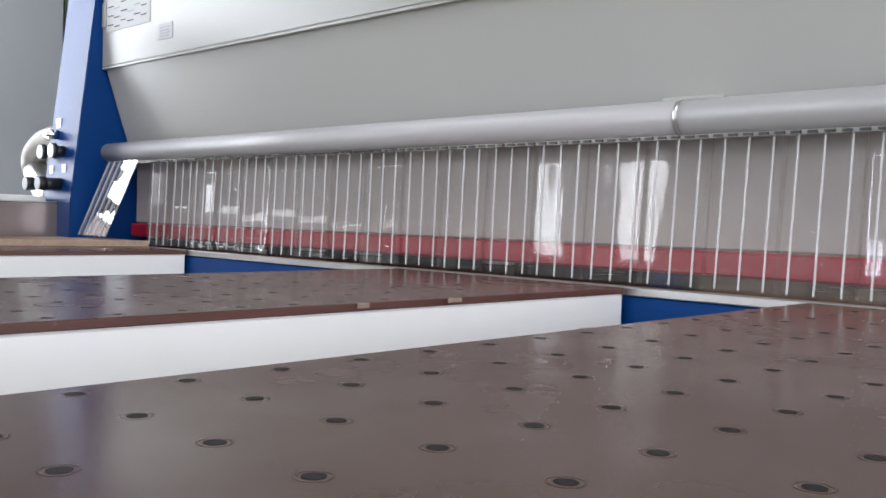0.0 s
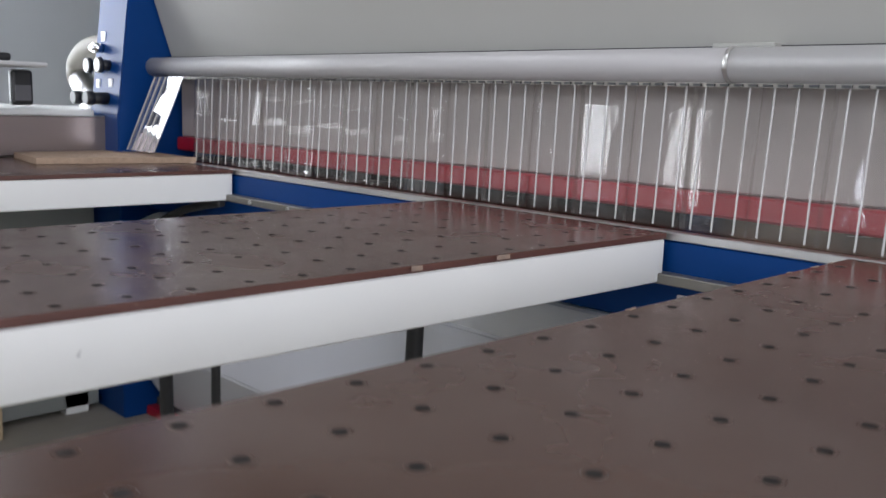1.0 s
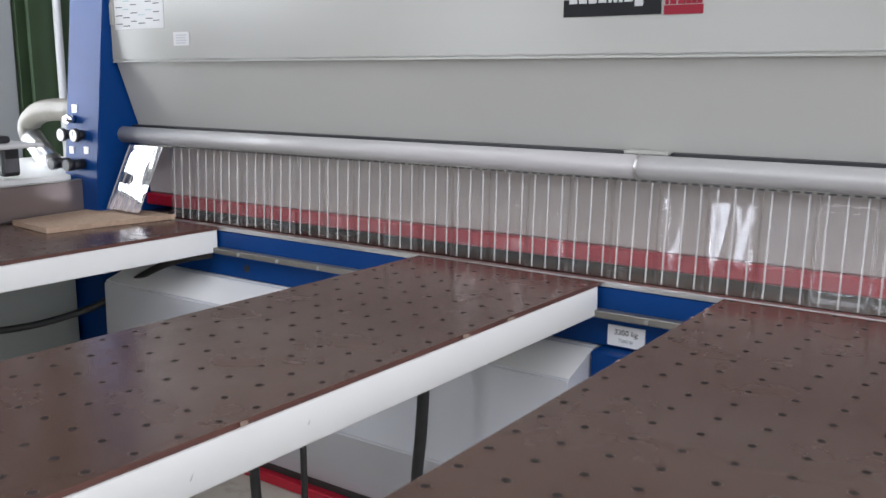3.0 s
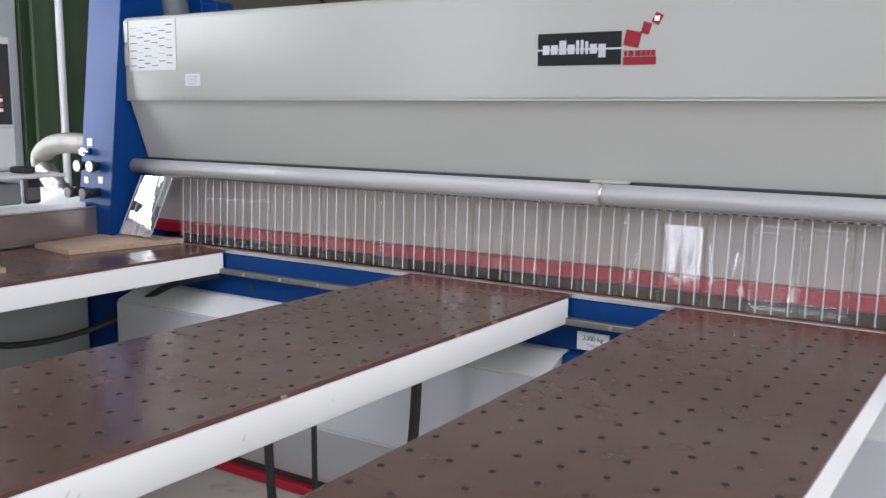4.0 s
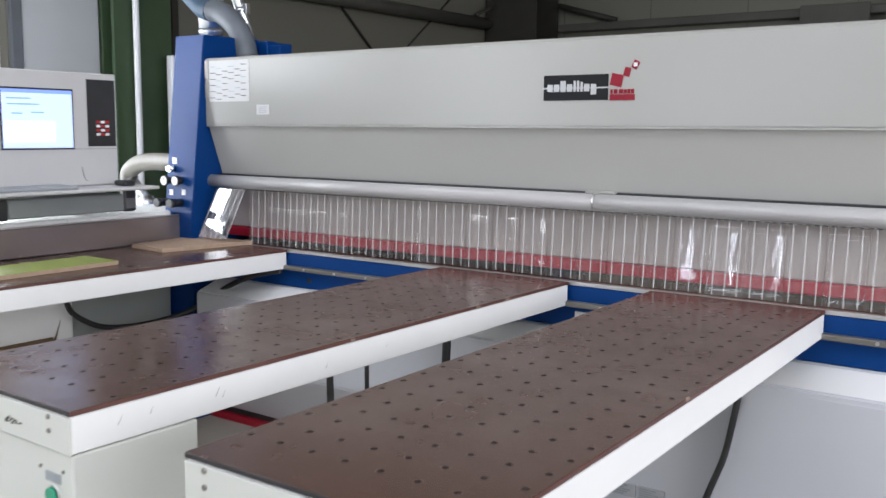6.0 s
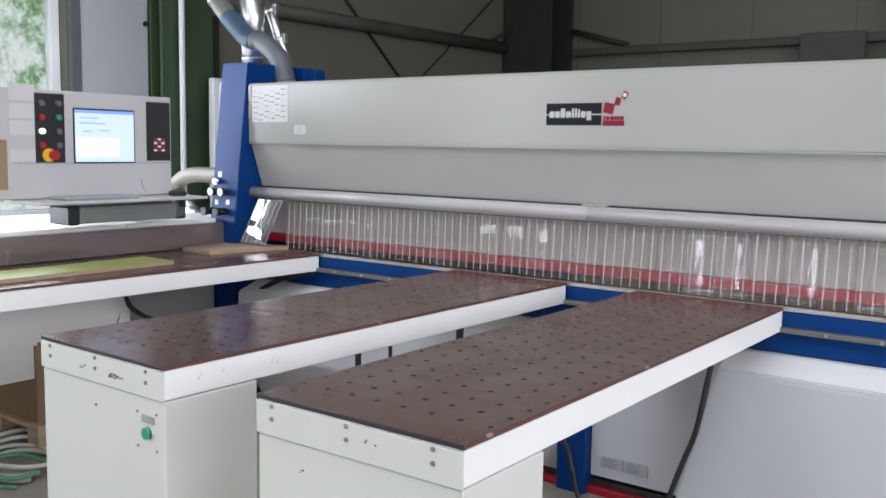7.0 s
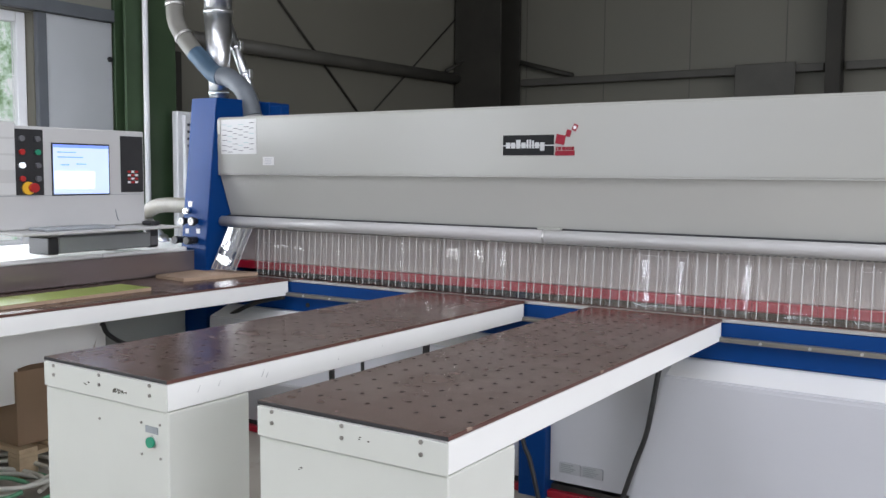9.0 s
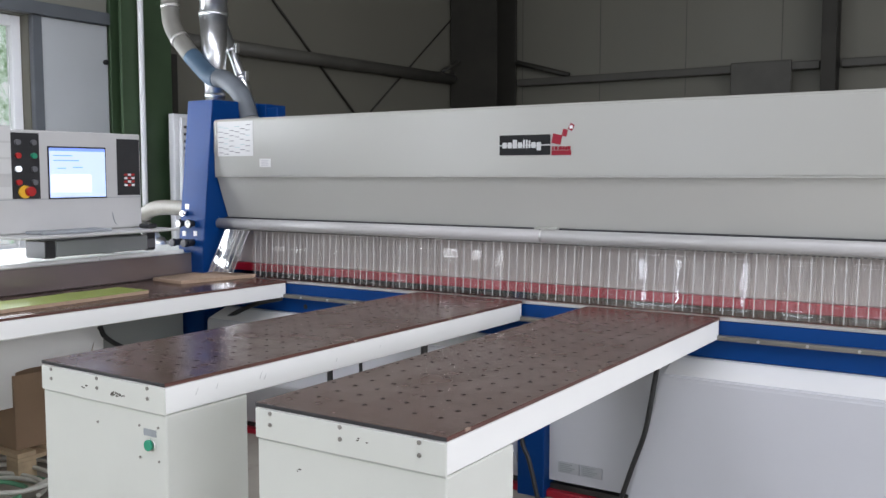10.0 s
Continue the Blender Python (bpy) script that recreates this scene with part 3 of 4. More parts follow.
# fence along the first table
fence = thing("side_fence", (-3.12, -1.2, H), "long brown-grey metal fence on the air table", "fence")
part("plate", boxed(-3.125, -3.101, -2.6, 0.05, H + 0.003, 1.052, bevel=0.003), FENCE, fence)
part("top_strip", boxed(-3.128, -3.1005, -2.6, 0.05, 1.0525, 1.0565, bevel=0.001), STEEL_BRIGHT, fence, "bright steel top edge")

# ---- the panel saw ----
saw = thing("panel_saw", (-0.7, 0.4, 0), "large grey and blue beam panel saw with a clear strip curtain", "machine")
X0, X1 = -2.995, 1.7
# front cover: upright upper panel, slanted lower panel, top
bm = bmesh.new()
prism(bm, [(0.0, 1.508), (0.0, 1.826), (0.012, 1.838), (0.60, 1.838), (0.60, 1.508)], X0, X1, "x")
bmesh.ops.bevel(bm, geom=[e for e in bm.edges if e.calc_length() > 3], offset=0.004, segments=2, affect="EDGES")
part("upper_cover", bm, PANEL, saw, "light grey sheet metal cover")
bm = bmesh.new()
prism(bm, [(0.010, 1.506), (0.0925, 1.263), (0.60, 1.263), (0.60, 1.506)], X0 + 0.006, X1, "x")
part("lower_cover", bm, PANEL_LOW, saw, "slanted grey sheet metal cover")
bm = bmesh.new()
box(bm, X0 + 0.004, X1, -0.004, 0.006, 1.500, 1.5075, 0.001)
part("cover_lip", bm, PANEL, saw)
# air tube with a joint, and the hinge rail under it
bm = bmesh.new()
rod(bm, (X0 - 0.01, 0.032, 1.2265), (-0.850, 0.032, 1.2265), 0.031, 32)
part("tube", bm, ALU, saw, "grey aluminium tube")
bm = bmesh.new()
rod(bm, (-0.846, 0.032, 1.2265), (X1, 0.032, 1.2265), 0.031, 32)
part("tube", bm, ALU, saw, "grey aluminium tube")
bm = bmesh.new()
rod(bm, (-0.852, 0.032, 1.2265), (-0.844, 0.032, 1.2265), 0.0322, 32)
part("joint_ring", bm, STEEL_BRIGHT, saw)
# black strip added for the dark of the gap between tube and cover
part("gap_shade", boxed(X0, X1, 0.07, 0.11, 1.225, 1.2625), BLACK, saw)
part("cover_clip", boxed(-0.90, -0.78, 0.045, 0.088, 1.257, 1.266, bevel=0.002), PANEL, saw)
# curtain: clear strips with frosted edges
curtain = thing("strip_curtain", (-0.6, 0.036, 1.19), "curtain of clear fluted plastic strips hanging from the grey tube", "curtain")
part("hanging_rail", boxed(X0 + 0.24, X1, 0.030, 0.042, 1.188, 1.1985), STEEL, curtain)
RIB, RIBS, SH = 0.043, 3, 0.262
SW = RIB * RIBS


def strip_mesh(name, bow):
    """A fluted clear sheet, slightly bowed, with a fine frosted rib every few centimetres."""
    bm = bmesh.new()
    cols = [(-SW / 2 - 0.003 + (SW + 0.006) * k / 10) for k in range(11)]
    grid = [[bm.verts.new((x, bow * (1 - (2 * x / SW) ** 2) + 0.0010 * math.sin(z * 17 + bow * 900), z)) for x in cols] for z in np.linspace(-SH, 0, 7)]
    for a, b in zip(grid, grid[1:]):
        for i in range(10):
            f = bm.faces.new((a[i], a[i + 1], b[i + 1], b[i]))
            f.smooth = True
            f.material_index = 0
    bmesh.ops.solidify(bm, geom=bm.faces[:], thickness=0.0016)
    return mesh_of(name, bm, CLEAR)


RIB_MESH = mesh_of("rib", boxed(-0.0016, 0.0016, -0.0030, -0.0008, -SH + 0.001, -0.002), STRIP_EDGE)


STRIPS = [strip_mesh("strip", b) for b in (0.0006, 0.0016, -0.0008, 0.0022)]
rs = random.Random(5)
k = int((X1 - (X0 + 0.27)) / SW)
for i in range(k):
    x = X0 + 0.27 + (i + 0.5) * SW
    u = min(1, max(0, (x + 1.1) / 0.5))
    tilt = radians(2.0 + 3.4 * u * u * (3 - 2 * u) + rs.uniform(-0.6, 0.6))
    st = piece("strip", STRIPS[rs.randrange(4)], curtain, (x, 0.037 + (0.0025 if i % 2 else -0.0025), 1.189), (-tilt, 0, radians(rs.uniform(-0.5, 0.5))))
    for j in range(RIBS):
        rib = new("rib", RIB_MESH)
        rib.parent = st
        rib.location.x = -SW / 2 + RIB * (j + 0.5)
hinge = bmesh.new()
box(hinge, -0.008, 0.008, -0.004, 0.0, -0.002, 0.002)
HINGE = mesh_of("hinge_tab", hinge, BLACK)
for i in range(int((X1 - X0 - 0.3) / 0.027)):
    piece("hinge_tab", HINGE, curtain, (X0 + 0.30 + i * 0.027, 0.0295, 1.1915))
# the loose end flap, propped on the board
flap = part("end_flap", boxed(X0 + 0.09, X0 + 0.236, 0.030, 0.042, 1.188, 1.1985), STEEL, curtain, "loose clear end flap leaning outwards")
bm = bmesh.new()
tl, tr, br, bl = Vector((-2.905, -0.010, 1.192)), Vector((-2.700, -0.020, 1.192)), Vector((-2.768, -0.089, 0.949)), Vector((-2.975, -0.079, 0.949))
q = [bm.verts.new(v) for v in (tl, tr, br, bl)]
bm.faces.new(q)
bmesh.ops.subdivide_edges(bm, edges=bm.edges[:], cuts=5, use_grid_fill=True)
bmesh.ops.solidify(bm, geom=bm.faces[:], thickness=0.002)
part("flap_sheet", bm, CLEAR_BENT, flap)
for s in (0.0, 0.2, 0.4, 0.6, 0.8, 1.0):
    bm = bmesh.new()
    rod(bm, tl.lerp(tr, s) + Vector((0, -0.004, 0)), bl.lerp(br, s) + Vector((0, -0.004, 0)), 0.0018, 6)
    part("flap_edge", bm, STRIP_EDGE, flap)
# pressure beam and its red guard bar
part("pressure_beam", boxed(X0 + 0.01, X1, 0.125, 0.32, 0.992, 1.25, bevel=0.004), BEAM_GREY, saw, "grey steel pressure beam")
part("guard_bar", boxed(X0 + 0.01, X1, 0.105, 0.15, 0.945, 0.9905, bevel=0.005), RED, saw, "red guard bar under the pressure beam")
# machine table and blue front beam
part("machine_table", boxed(X0 + 0.005, X1, 0.030, 0.74, 0.90, 0.9195, bevel=0.002), BOARD, saw, "dark steel saw table")
part("front_rail", boxed(X0 + 0.005, X1, 0.0, 0.0285, 0.905, 0.9215, bevel=0.002), STEEL_BRIGHT, saw, "worn bright steel front rail")
part("front_beam", boxed(X0 + 0.005, X1, 0.004, 0.30, 0.742, 0.9045, bevel=0.003), BLUE, saw, "blue painted front beam")
part("ledge", boxed(X0 + 0.005, X1, -0.028, 0.0035, 0.826, 0.846, bevel=0.002), STEEL, saw, "worn steel ledge")
for i in range(24):
    x = X0 + 0.12 + i * 0.19
    bm = bmesh.new()
    rod(bm, (x, -0.033, 0.836), (x, -0.028, 0.836), 0.0062, 10)
    part("bolt", bm, STEEL_BRIGHT, saw)
bm = bmesh.new()
rod(bm, (-2.30, 0.0005, 0.782), (-2.30, 0.006, 0.782), 0.013, 14)
part("cable_hole", bm, BLACK, saw)
plate = part("load_label", boxed(-0.905, -0.80, -0.0006, 0.0035, 0.750, 0.806), STICKER_WHITE, saw, "white weight label with black numbers")
stand = pose(-0.853, -0.0012, 0.788, 90, 0, 0)
writing("weight_text", "3300 kg", stand, 0.021, BLACK, plate)
writing("weight_text", "7260 lb", pose(-0.853, -0.0012, 0.766, 90, 0, 0), 0.014, INK, plate)


def hood(x0, x1, y, name, mats, foot, flare=0.0):
    """A sheet metal base cover: a sloping top whitened as if lit from above, and a face that leans in towards the
    floor.
    """
    bm = bmesh.new()
    pts = [(0.003, 0.7405), (0.003 - 0.02, 0.7405), (y, 0.688), (y - 0.002, 0.672), *foot, (0.3, 0.06), (0.3, 0.7405)]
    fs = prism(bm, pts, x0, x1, "x")
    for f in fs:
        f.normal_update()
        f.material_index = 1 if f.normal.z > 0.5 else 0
    for v in bm.verts:
        if v.co.x < x0 + 0.001:
            v.co.x -= flare * (0.69 - min(0.69, v.co.z))
    bmesh.ops.bevel(bm, geom=[e for e in bm.edges if e.calc_length() > 0.6], offset=0.006, segments=2, affect="EDGES")
    return part(name, bm, mats, saw, "pale grey sheet metal base cover")


hood(-2.90, -0.935, -0.165, "base_cover", (HOOD, HOOD_LIT_TOP), ((-0.171, 0.36), (0.012, 0.06)))
hood(-0.18, X1, -0.165, "base_cover", (HOOD, HOOD_LIT_TOP), ((-0.161, 0.06),), 0.27)
bm = bmesh.new()
prism(bm, [(0.0, 0.7405), (-0.005, 0.7), (0.0, 0.082), (0.3, 0.082), (0.3, 0.7405)], -0.785, -0.183, "x")
rec = part("recess_panel", bm, HOOD, saw, "pale grey recessed base panel")
part("post", boxed(-0.93, -0.79, -0.05, 0.25, 0.0, 0.7400, bevel=0.004), BLUE, saw, "blue steel post")
bm = bmesh.new()
box(bm, -3.25, -3.222, -0.13, -0.101, 0.30, 0.82, 0.003)
for z in (0.45, 0.56, 0.66):
    box(bm, -3.262, -3.217, -0.15, -0.131, z, z + 0.06, 0.004)
part("bracket", bm, BRASS, saw, "oily steel bracket with bolts")
for a in (-0.735, -0.622):
    part("type_label", boxed(a, a + 0.105, -0.0085, 0.0, 0.128, 0.178), LABEL_GREY, rec, "grey type label")
for a in (-0.735, -0.622):
    for r_ in range(5):
        part("print_bar", boxed(a + 0.008, a + 0.06 + 0.012 * (r_ % 3), -0.0098, -0.0086, 0.134 + r_ * 0.0085, 0.1385 + r_ * 0.0085), INK, rec)
part("plinth", boxed(X0, X1, 0.02, 0.7, 0.0, 0.058), DARK_STEEL, saw)
bm = bmesh.new()
box(bm, X0, X1, -0.02, 0.018, 0.0, 0.035, 0.004)
part("floor_strip", bm, RED, saw, "red painted floor strip")

# blue end column: leans back as it rises
col = bmesh.new()
xa, xb = -3.215, -3.0
pr = [(-0.10, 0.0), (-0.10, 1.06), (0.0, 1.955), (0.62, 1.955), (0.62, 0.0)]
prism(col, pr, xa, xb, "x")
bmesh.ops.bevel(col, geom=col.edges[:], offset=0.004, segments=2, affect="EDGES")
column = part("end_column", col, BLUE, saw, "blue painted end column")
bm = bmesh.new()
box(bm, -2.998, -2.925, 0.36, 0.43, 1.842, 1.949, 0.004)
box(bm, -2.923, -2.83, 0.36, 0.43, 1.842, 1.925, 0.004)
part("motor_cover", bm, BLUE, saw, "blue stepped cover on top of the beam")


def front_y(z):
    return -0.10 + 0.10 * max(0, z - 1.06) / 0.895


for x, z in ((-3.185, 1.225), (-3.10, 1.226)):
    y = front_y(z)
    g = bmesh.new()
    rod(g, (x, y, z), (x, y - 0.03, z), 0.018, 24)
    rod(g, (x, y - 0.028, z), (x, y - 0.043, z), 0.026, 28)
    ga = part("gauge", g, BLACK, column, "round black pressure gauge")
    d = bmesh.new()
    rod(d, (x, y - 0.0445, z), (x, y - 0.043, z), 0.0225, 28)
    box(d, x - 0.001, x + 0.001, y - 0.0455, y - 0.0446, z - 0.003, z + 0.017, 0, 1)
    part("dial", d, (DIAL, BLACK), ga, "white dial with a needle")
for x, z, s in ((-3.16, 1.325, 0.016), (-3.17, 1.165, 0.014), (-3.075, 1.168, 0.014)):
    y = front_y(z)
    part("sign_plate", boxed(x - s, x + s, y - 0.003, y + 0.002, z - s, z + s), STICKER_WHITE, column)
bm = bmesh.new()
rod(bm, (-3.16, front_y(1.285), 1.285), (-3.16, front_y(1.285) - 0.035, 1.285), 0.016, 16)
rod(bm, (-3.16, front_y(1.285) - 0.03, 1.285), (-3.16, front_y(1.285) - 0.045, 1.285), 0.011, 16)
part("regulator_knob", bm, CHROME, column, "chrome regulator")
for x in (-3.19, -3.09):
    bm = bmesh.new()
    rod(bm, (x, front_y(1.115), 1.115), (x, front_y(1.115) - 0.07, 1.115), 0.020, 18)
    rod(bm, (x, front_y(1.115) - 0.05, 1.115), (x, front_y(1.115) - 0.078, 1.115), 0.023, 10)
    part("knob", bm, BLACK, column, "black regulator knob")

# stickers on the cover
notice = part("notice_sheet", boxed(-2.965, -2.68, -0.0022, 0.0, 1.622, 1.822), PAPER, saw, "white printed notice sheet")
rp_ = random.Random(3)
for c in range(6):
    for r_ in range(6):
        if rp_.random() < 0.9:
            a, z = -2.955 + c * 0.044, 1.640 + r_ * 0.030 + 0.004 * c - (0.012 if c % 2 else 0)
            part("print_bar", boxed(a, a + rp_.uniform(0.032, 0.040), -0.0034, -0.0024, z, z + 0.0034), INK_DARK if rp_.random() < 0.7 else INK_TEAL, notice)
for z0, z1 in ((1.735, 1.825), (1.64, 1.72)):
    part("hinge_plate", boxed(-2.994, -2.967, -0.006, 0.0, z0, z1, bevel=0.002), PANEL, saw)
small = part("small_notice", boxed(-2.63, -2.545, -0.0022, 0.0, 1.558, 1.605), PAPER, saw, "small white notice")
for r_ in range(4):
    part("print_bar", boxed(-2.615, -2.565 + 0.006 * (r_ % 2), -0.0034, -0.0024, 1.565 + r_ * 0.009, 1.569 + r_ * 0.009), LABEL_GREY, small)
# maker's mark as plain shapes
mark = part("maker_mark", boxed(-1.062, -0.795, -0.0022, 0.0, 1.605, 1.699), LOGO_BLACK, saw, "black and red maker's mark sticker")
bm = bmesh.new()
box(bm, -1.066, -0.79, -0.0034, -0.0024, 1.648, 1.653)
lx = -1.045
for w_, h_, dz in ((0.022, 0.027, 0), (0.022, 0.027, 0), (0.022, 0.040, 0.006), (0.022, 0.027, 0), (0.009, 0.040, 0.006), (0.009, 0.040, 0.006), (0.009, 0.036, 0.004), (0.022, 0.027, 0), (0.022, 0.038, -0.006)):
    box(bm, lx, lx + w_, -0.0036, -0.0024, 1.651 - h_ / 2 + dz, 1.651 + h_ / 2 + dz)
    lx += w_ + 0.0055
part("mark_shape", bm, Mat("silver_grey_sticker", (0.5, 0.5, 0.5), 0.5).vary(9, 0.08).m, mark)
part("mark_shape", boxed(-0.788, -0.690, -0.0022, 0.0, 1.603, 1.625), LOGO_RED, mark)
bm = bmesh.new()
for a, w_ in ((-0.785, 0.008), (-0.772, 0.014), (-0.752, 0.016), (-0.733, 0.012), (-0.718, 0.010), (-0.705, 0.012)):
    box(bm, a, a + w_, -0.0036, -0.0005, 1.627, 1.643)
part("mark_shape", bm, LOGO_RED, mark)
for cx, cz, s, a in ((-0.762, 1.676, 0.044, 12), (-0.722, 1.704, 0.032, 15), (-0.690, 1.729, 0.030, 28)):
    bm = bmesh.new()
    box(bm, -s / 2 * (0.75 if s < 0.04 else 1.05), s / 2 * (0.75 if s < 0.04 else 1.05), -0.001, 0.001, -s / 2, s / 2)
    bm.transform(pose(cx, -0.0014, cz, 0, a, 0))
    part("mark_shape", bm, LOGO_RED, mark)
part("mark_shape", boxed(-0.697, -0.683, -0.0042, -0.0026, 1.722, 1.736), STICKER_WHITE, mark)

# clamps on the saw table, behind the pressure beam
clamp_x = [-1.55, -2.05, -2.31, -2.615, -2.76, -2.83, -2.87, -2.91, -2.95]
first = None
for x in clamp_x:
    if first is None:
        c = first = thing("clamp", (x, 0.5, 0.92), "steel pusher clamp on the saw table", "clamp", "clamps on the saw table")
        part("front_plate", boxed(x - 0.035, x + 0.045, 0.36, 0.385, 0.922, 1.06, bevel=0.003), STEEL_BRIGHT, c)
        part("body", boxed(x + 0.03, x + 0.05, 0.387, 0.95, 0.922, 1.05, bevel=0.004), DARK_STEEL, c)
        part("side_rail", boxed(x - 0.052, x - 0.038, 0.355, 0.38, 0.922, 1.06, bevel=0.002), STEEL, c)
        bm = bmesh.new()
        rod(bm, (x + 0.0, 0.42, 1.09), (x + 0.06, 0.42, 1.09), 0.03, 16)
        part("roller", bm, DARK_STEEL, c)
    else:
        copy_thing(first, Matrix.Translation((x, 0.5, 0.92)))
# roller bed behind
bm = bmesh.new()
box(bm, -3.0, X1, 0.80, 3.3, 0.80, 0.855)
bed = solid("roller_bed", bm, PLASTIC, "pale support bed with white ball carriers behind the saw", "support bed")
bm = bmesh.new()
for i in range(44):
    for j in range(22):
        rod(bm, (-2.95 + i * 0.1, 0.86 + j * 0.11, 0.856), (-2.95 + i * 0.1, 0.86 + j * 0.11, 0.905), 0.034, 8, 0, 0.018)
tagged(part("ball_carrier", bm, PLASTIC, bed), kind="stuff")
bm = bmesh.new()
for x in (-2.9, -0.7, 1.5):
    for y in (0.95, 3.1):
        box(bm, x, x + 0.08, y, y + 0.08, 0, 0.799)
part("leg", bm, DARK_STEEL, bed)
for i, x in enumerate((-2.6, -1.95, -1.25, -0.4)):
    solid("stored_board", boxed(x, x + (0.62, 0.66, 0.8, 0.9)[i], 3.42 + 0.03 * (i % 2), 3.44 + 0.03 * (i % 2), 0.0, 1.45, bevel=0.002), CHIP, "brown board standing upright behind the saw", "board")
bm = bmesh.new()
box(bm, -2.86, -2.70, 3.3, 3.41, 0, 1.5, 0.004)
solid("rear_post", bm, BLUE, "blue steel post behind the saw", "post")

# ---- things on the first table ----
bm = bmesh.new()
prism(bm, [(-3.055, -0.42), (-2.79, -0.45), (-2.70, 0.02), (-3.09, 0.0)], H + 0.001, H + 0.019, "z")
solid("chipboard_offcut", bm, CHIP, "raw chipboard offcut lying on the air table", "board")
bm = bmesh.new()
prism(bm, [(-2.86, -0.80), (-2.625, -0.80), (-2.60, -2.1), (-2.86, -2.1)], H + 0.001, H + 0.017, "z")
lime = tagged(new("lime_board", mesh_of("lime_board", bm, CHIP)), "lime green laminated board lying on the air table", "board")
bm = bmesh.new()
prism(bm, [(-2.8595, -0.8005), (-2.6255, -0.8005), (-2.6005, -2.0995), (-2.8595, -2.0995)], H + 0.0172, H + 0.0186, "z")
part("laminate", bm, LIME, lime, "lime green top laminate")

# ---- control console ----
cx = -3.13
con = thing("control_console", (cx - 0.2, -0.85, 1.2), "grey control console with a lit screen and button panels", "console")
part("housing", boxed(cx - 0.32, cx, -1.52, -0.425, 1.222, 1.738, bevel=0.006), PLASTIC, con, "grey painted housing")
part("front_joint", boxed(cx - 0.0005, cx + 0.0012, -1.30, -0.43, 1.390, 1.393), INK, con)
scr = part("screen_bezel", boxed(cx, cx + 0.004, -1.0, -0.654, 1.39, 1.66, bevel=0.0015), BLACK, con)
part("screen", boxed(cx + 0.0042, cx + 0.006, -0.992, -0.662, 1.398, 1.652), SCREEN, scr, "lit blue and white screen")
part("screen_bar", boxed(cx + 0.0062, cx + 0.0066, -0.992, -0.662, 1.636, 1.652), SCREEN_BAR, scr)
part("screen_field", boxed(cx + 0.0062, cx + 0.0066, -0.985, -0.75, 1.425, 1.515), SCREEN_WHITE, scr)
for a, b_, z in ((-0.97, -0.86, 1.61), (-0.97, -0.82, 1.585), (-0.95, -0.9, 1.545), (-0.86, -0.8, 1.55)):
    part("screen_line", boxed(cx + 0.0062, cx + 0.0066, a, b_, z, z + 0.006), SCREEN_BAR, scr)
key = part("key_panel", boxed(cx, cx + 0.004, -0.583, -0.436, 1.403, 1.709, bevel=0.001), BLACK, con, "black key panel")
for r_ in range(4):
    for c in range(3):
        part("key", boxed(cx + 0.0042, cx + 0.0065, -0.54 + c * 0.024, -0.521 + c * 0.024, 1.452 + r_ * 0.019, 1.464 + r_ * 0.019), BTN_RED if (r_ + c) % 2 else STICKER_WHITE, key)
pan = part("button_panel", boxed(cx, cx + 0.004, -1.195, -1.045, 1.395, 1.722, bevel=0.001), BLACK, con, "black panel of push buttons")
for r_, row in enumerate(((BTN_GREY, BTN_GREY), (BTN_RED, BTN_GREEN), (BTN_WHITE, BTN_GREY), (BTN_RED, BTN_GREY))):
    for c, mt in enumerate(row):
        bm = bmesh.new()
        y, z = -1.165 + c * 0.085, 1.675 - r_ * 0.066
        rod(bm, (cx + 0.004, y, z), (cx + 0.02, y, z), 0.014, 16)
        part("button", bm, mt, pan)
bm = bmesh.new()
rod(bm, (cx + 0.004, -1.135, 1.43), (cx + 0.016, -1.135, 1.43), 0.032, 24)
part("stop_plate", bm, BTN_YEL, pan)
bm = bmesh.new()
rod(bm, (cx + 0.016, -1.115, 1.432), (cx + 0.04, -1.115, 1.432), 0.023, 24)
part("stop_button", bm, BTN_RED, pan, "red emergency stop button")
for z0, z1 in ((1.68, 1.755), (1.60, 1.67), (1.52, 1.59), (1.40, 1.455)):
    part("note", boxed(cx + 0.001, cx + 0.003, -1.32, -1.197, z0, z1), PAPER, con, "white paper note")
part("brown_card", boxed(cx + 0.001, cx + 0.006, -1.50, -1.335, 1.27, 1.50, bevel=0.001), CARDBOARD, con, "piece of brown card")
part("shelf", boxed(cx - 0.05, cx + 0.22, -1.30, -0.36, 1.205, 1.2195, bevel=0.004), PLASTIC, con, "grey keyboard shelf")
bm = bmesh.new()
box(bm, cx + 0.02, cx + 0.17, -1.15, -0.75, 1.2205, 1.236, 0.004)
solid("keyboard", bm, INK, "grey keyboard on the console shelf", "keyboard")
part("drawer", boxed(cx - 0.03, cx + 0.14, -1.06, -0.50, 1.105, 1.185, bevel=0.006), DRAWER, con, "grey box under the shelf")
part("drawer_end", boxed(cx - 0.03, cx + 0.1405, -1.12, -1.0605, 1.10, 1.188, bevel=0.006), BLACK, con)
bm = bmesh.new()
box(bm, cx + 0.06, cx + 0.15, -0.50, -0.44, 1.2205, 1.246, 0.011, 0, 3)
solid("computer_mouse", bm, BLACK, "black computer mouse on the console shelf", "mouse")
bm = bmesh.new()
tube(bm, [(cx - 0.02, -0.52, 1.2205), (cx + 0.0, -0.60, 1.25), (cx + 0.0, -0.62, 1.31)], 0.0025, 6)
part("thin_cable", bm, INK, con)
bm = bmesh.new()
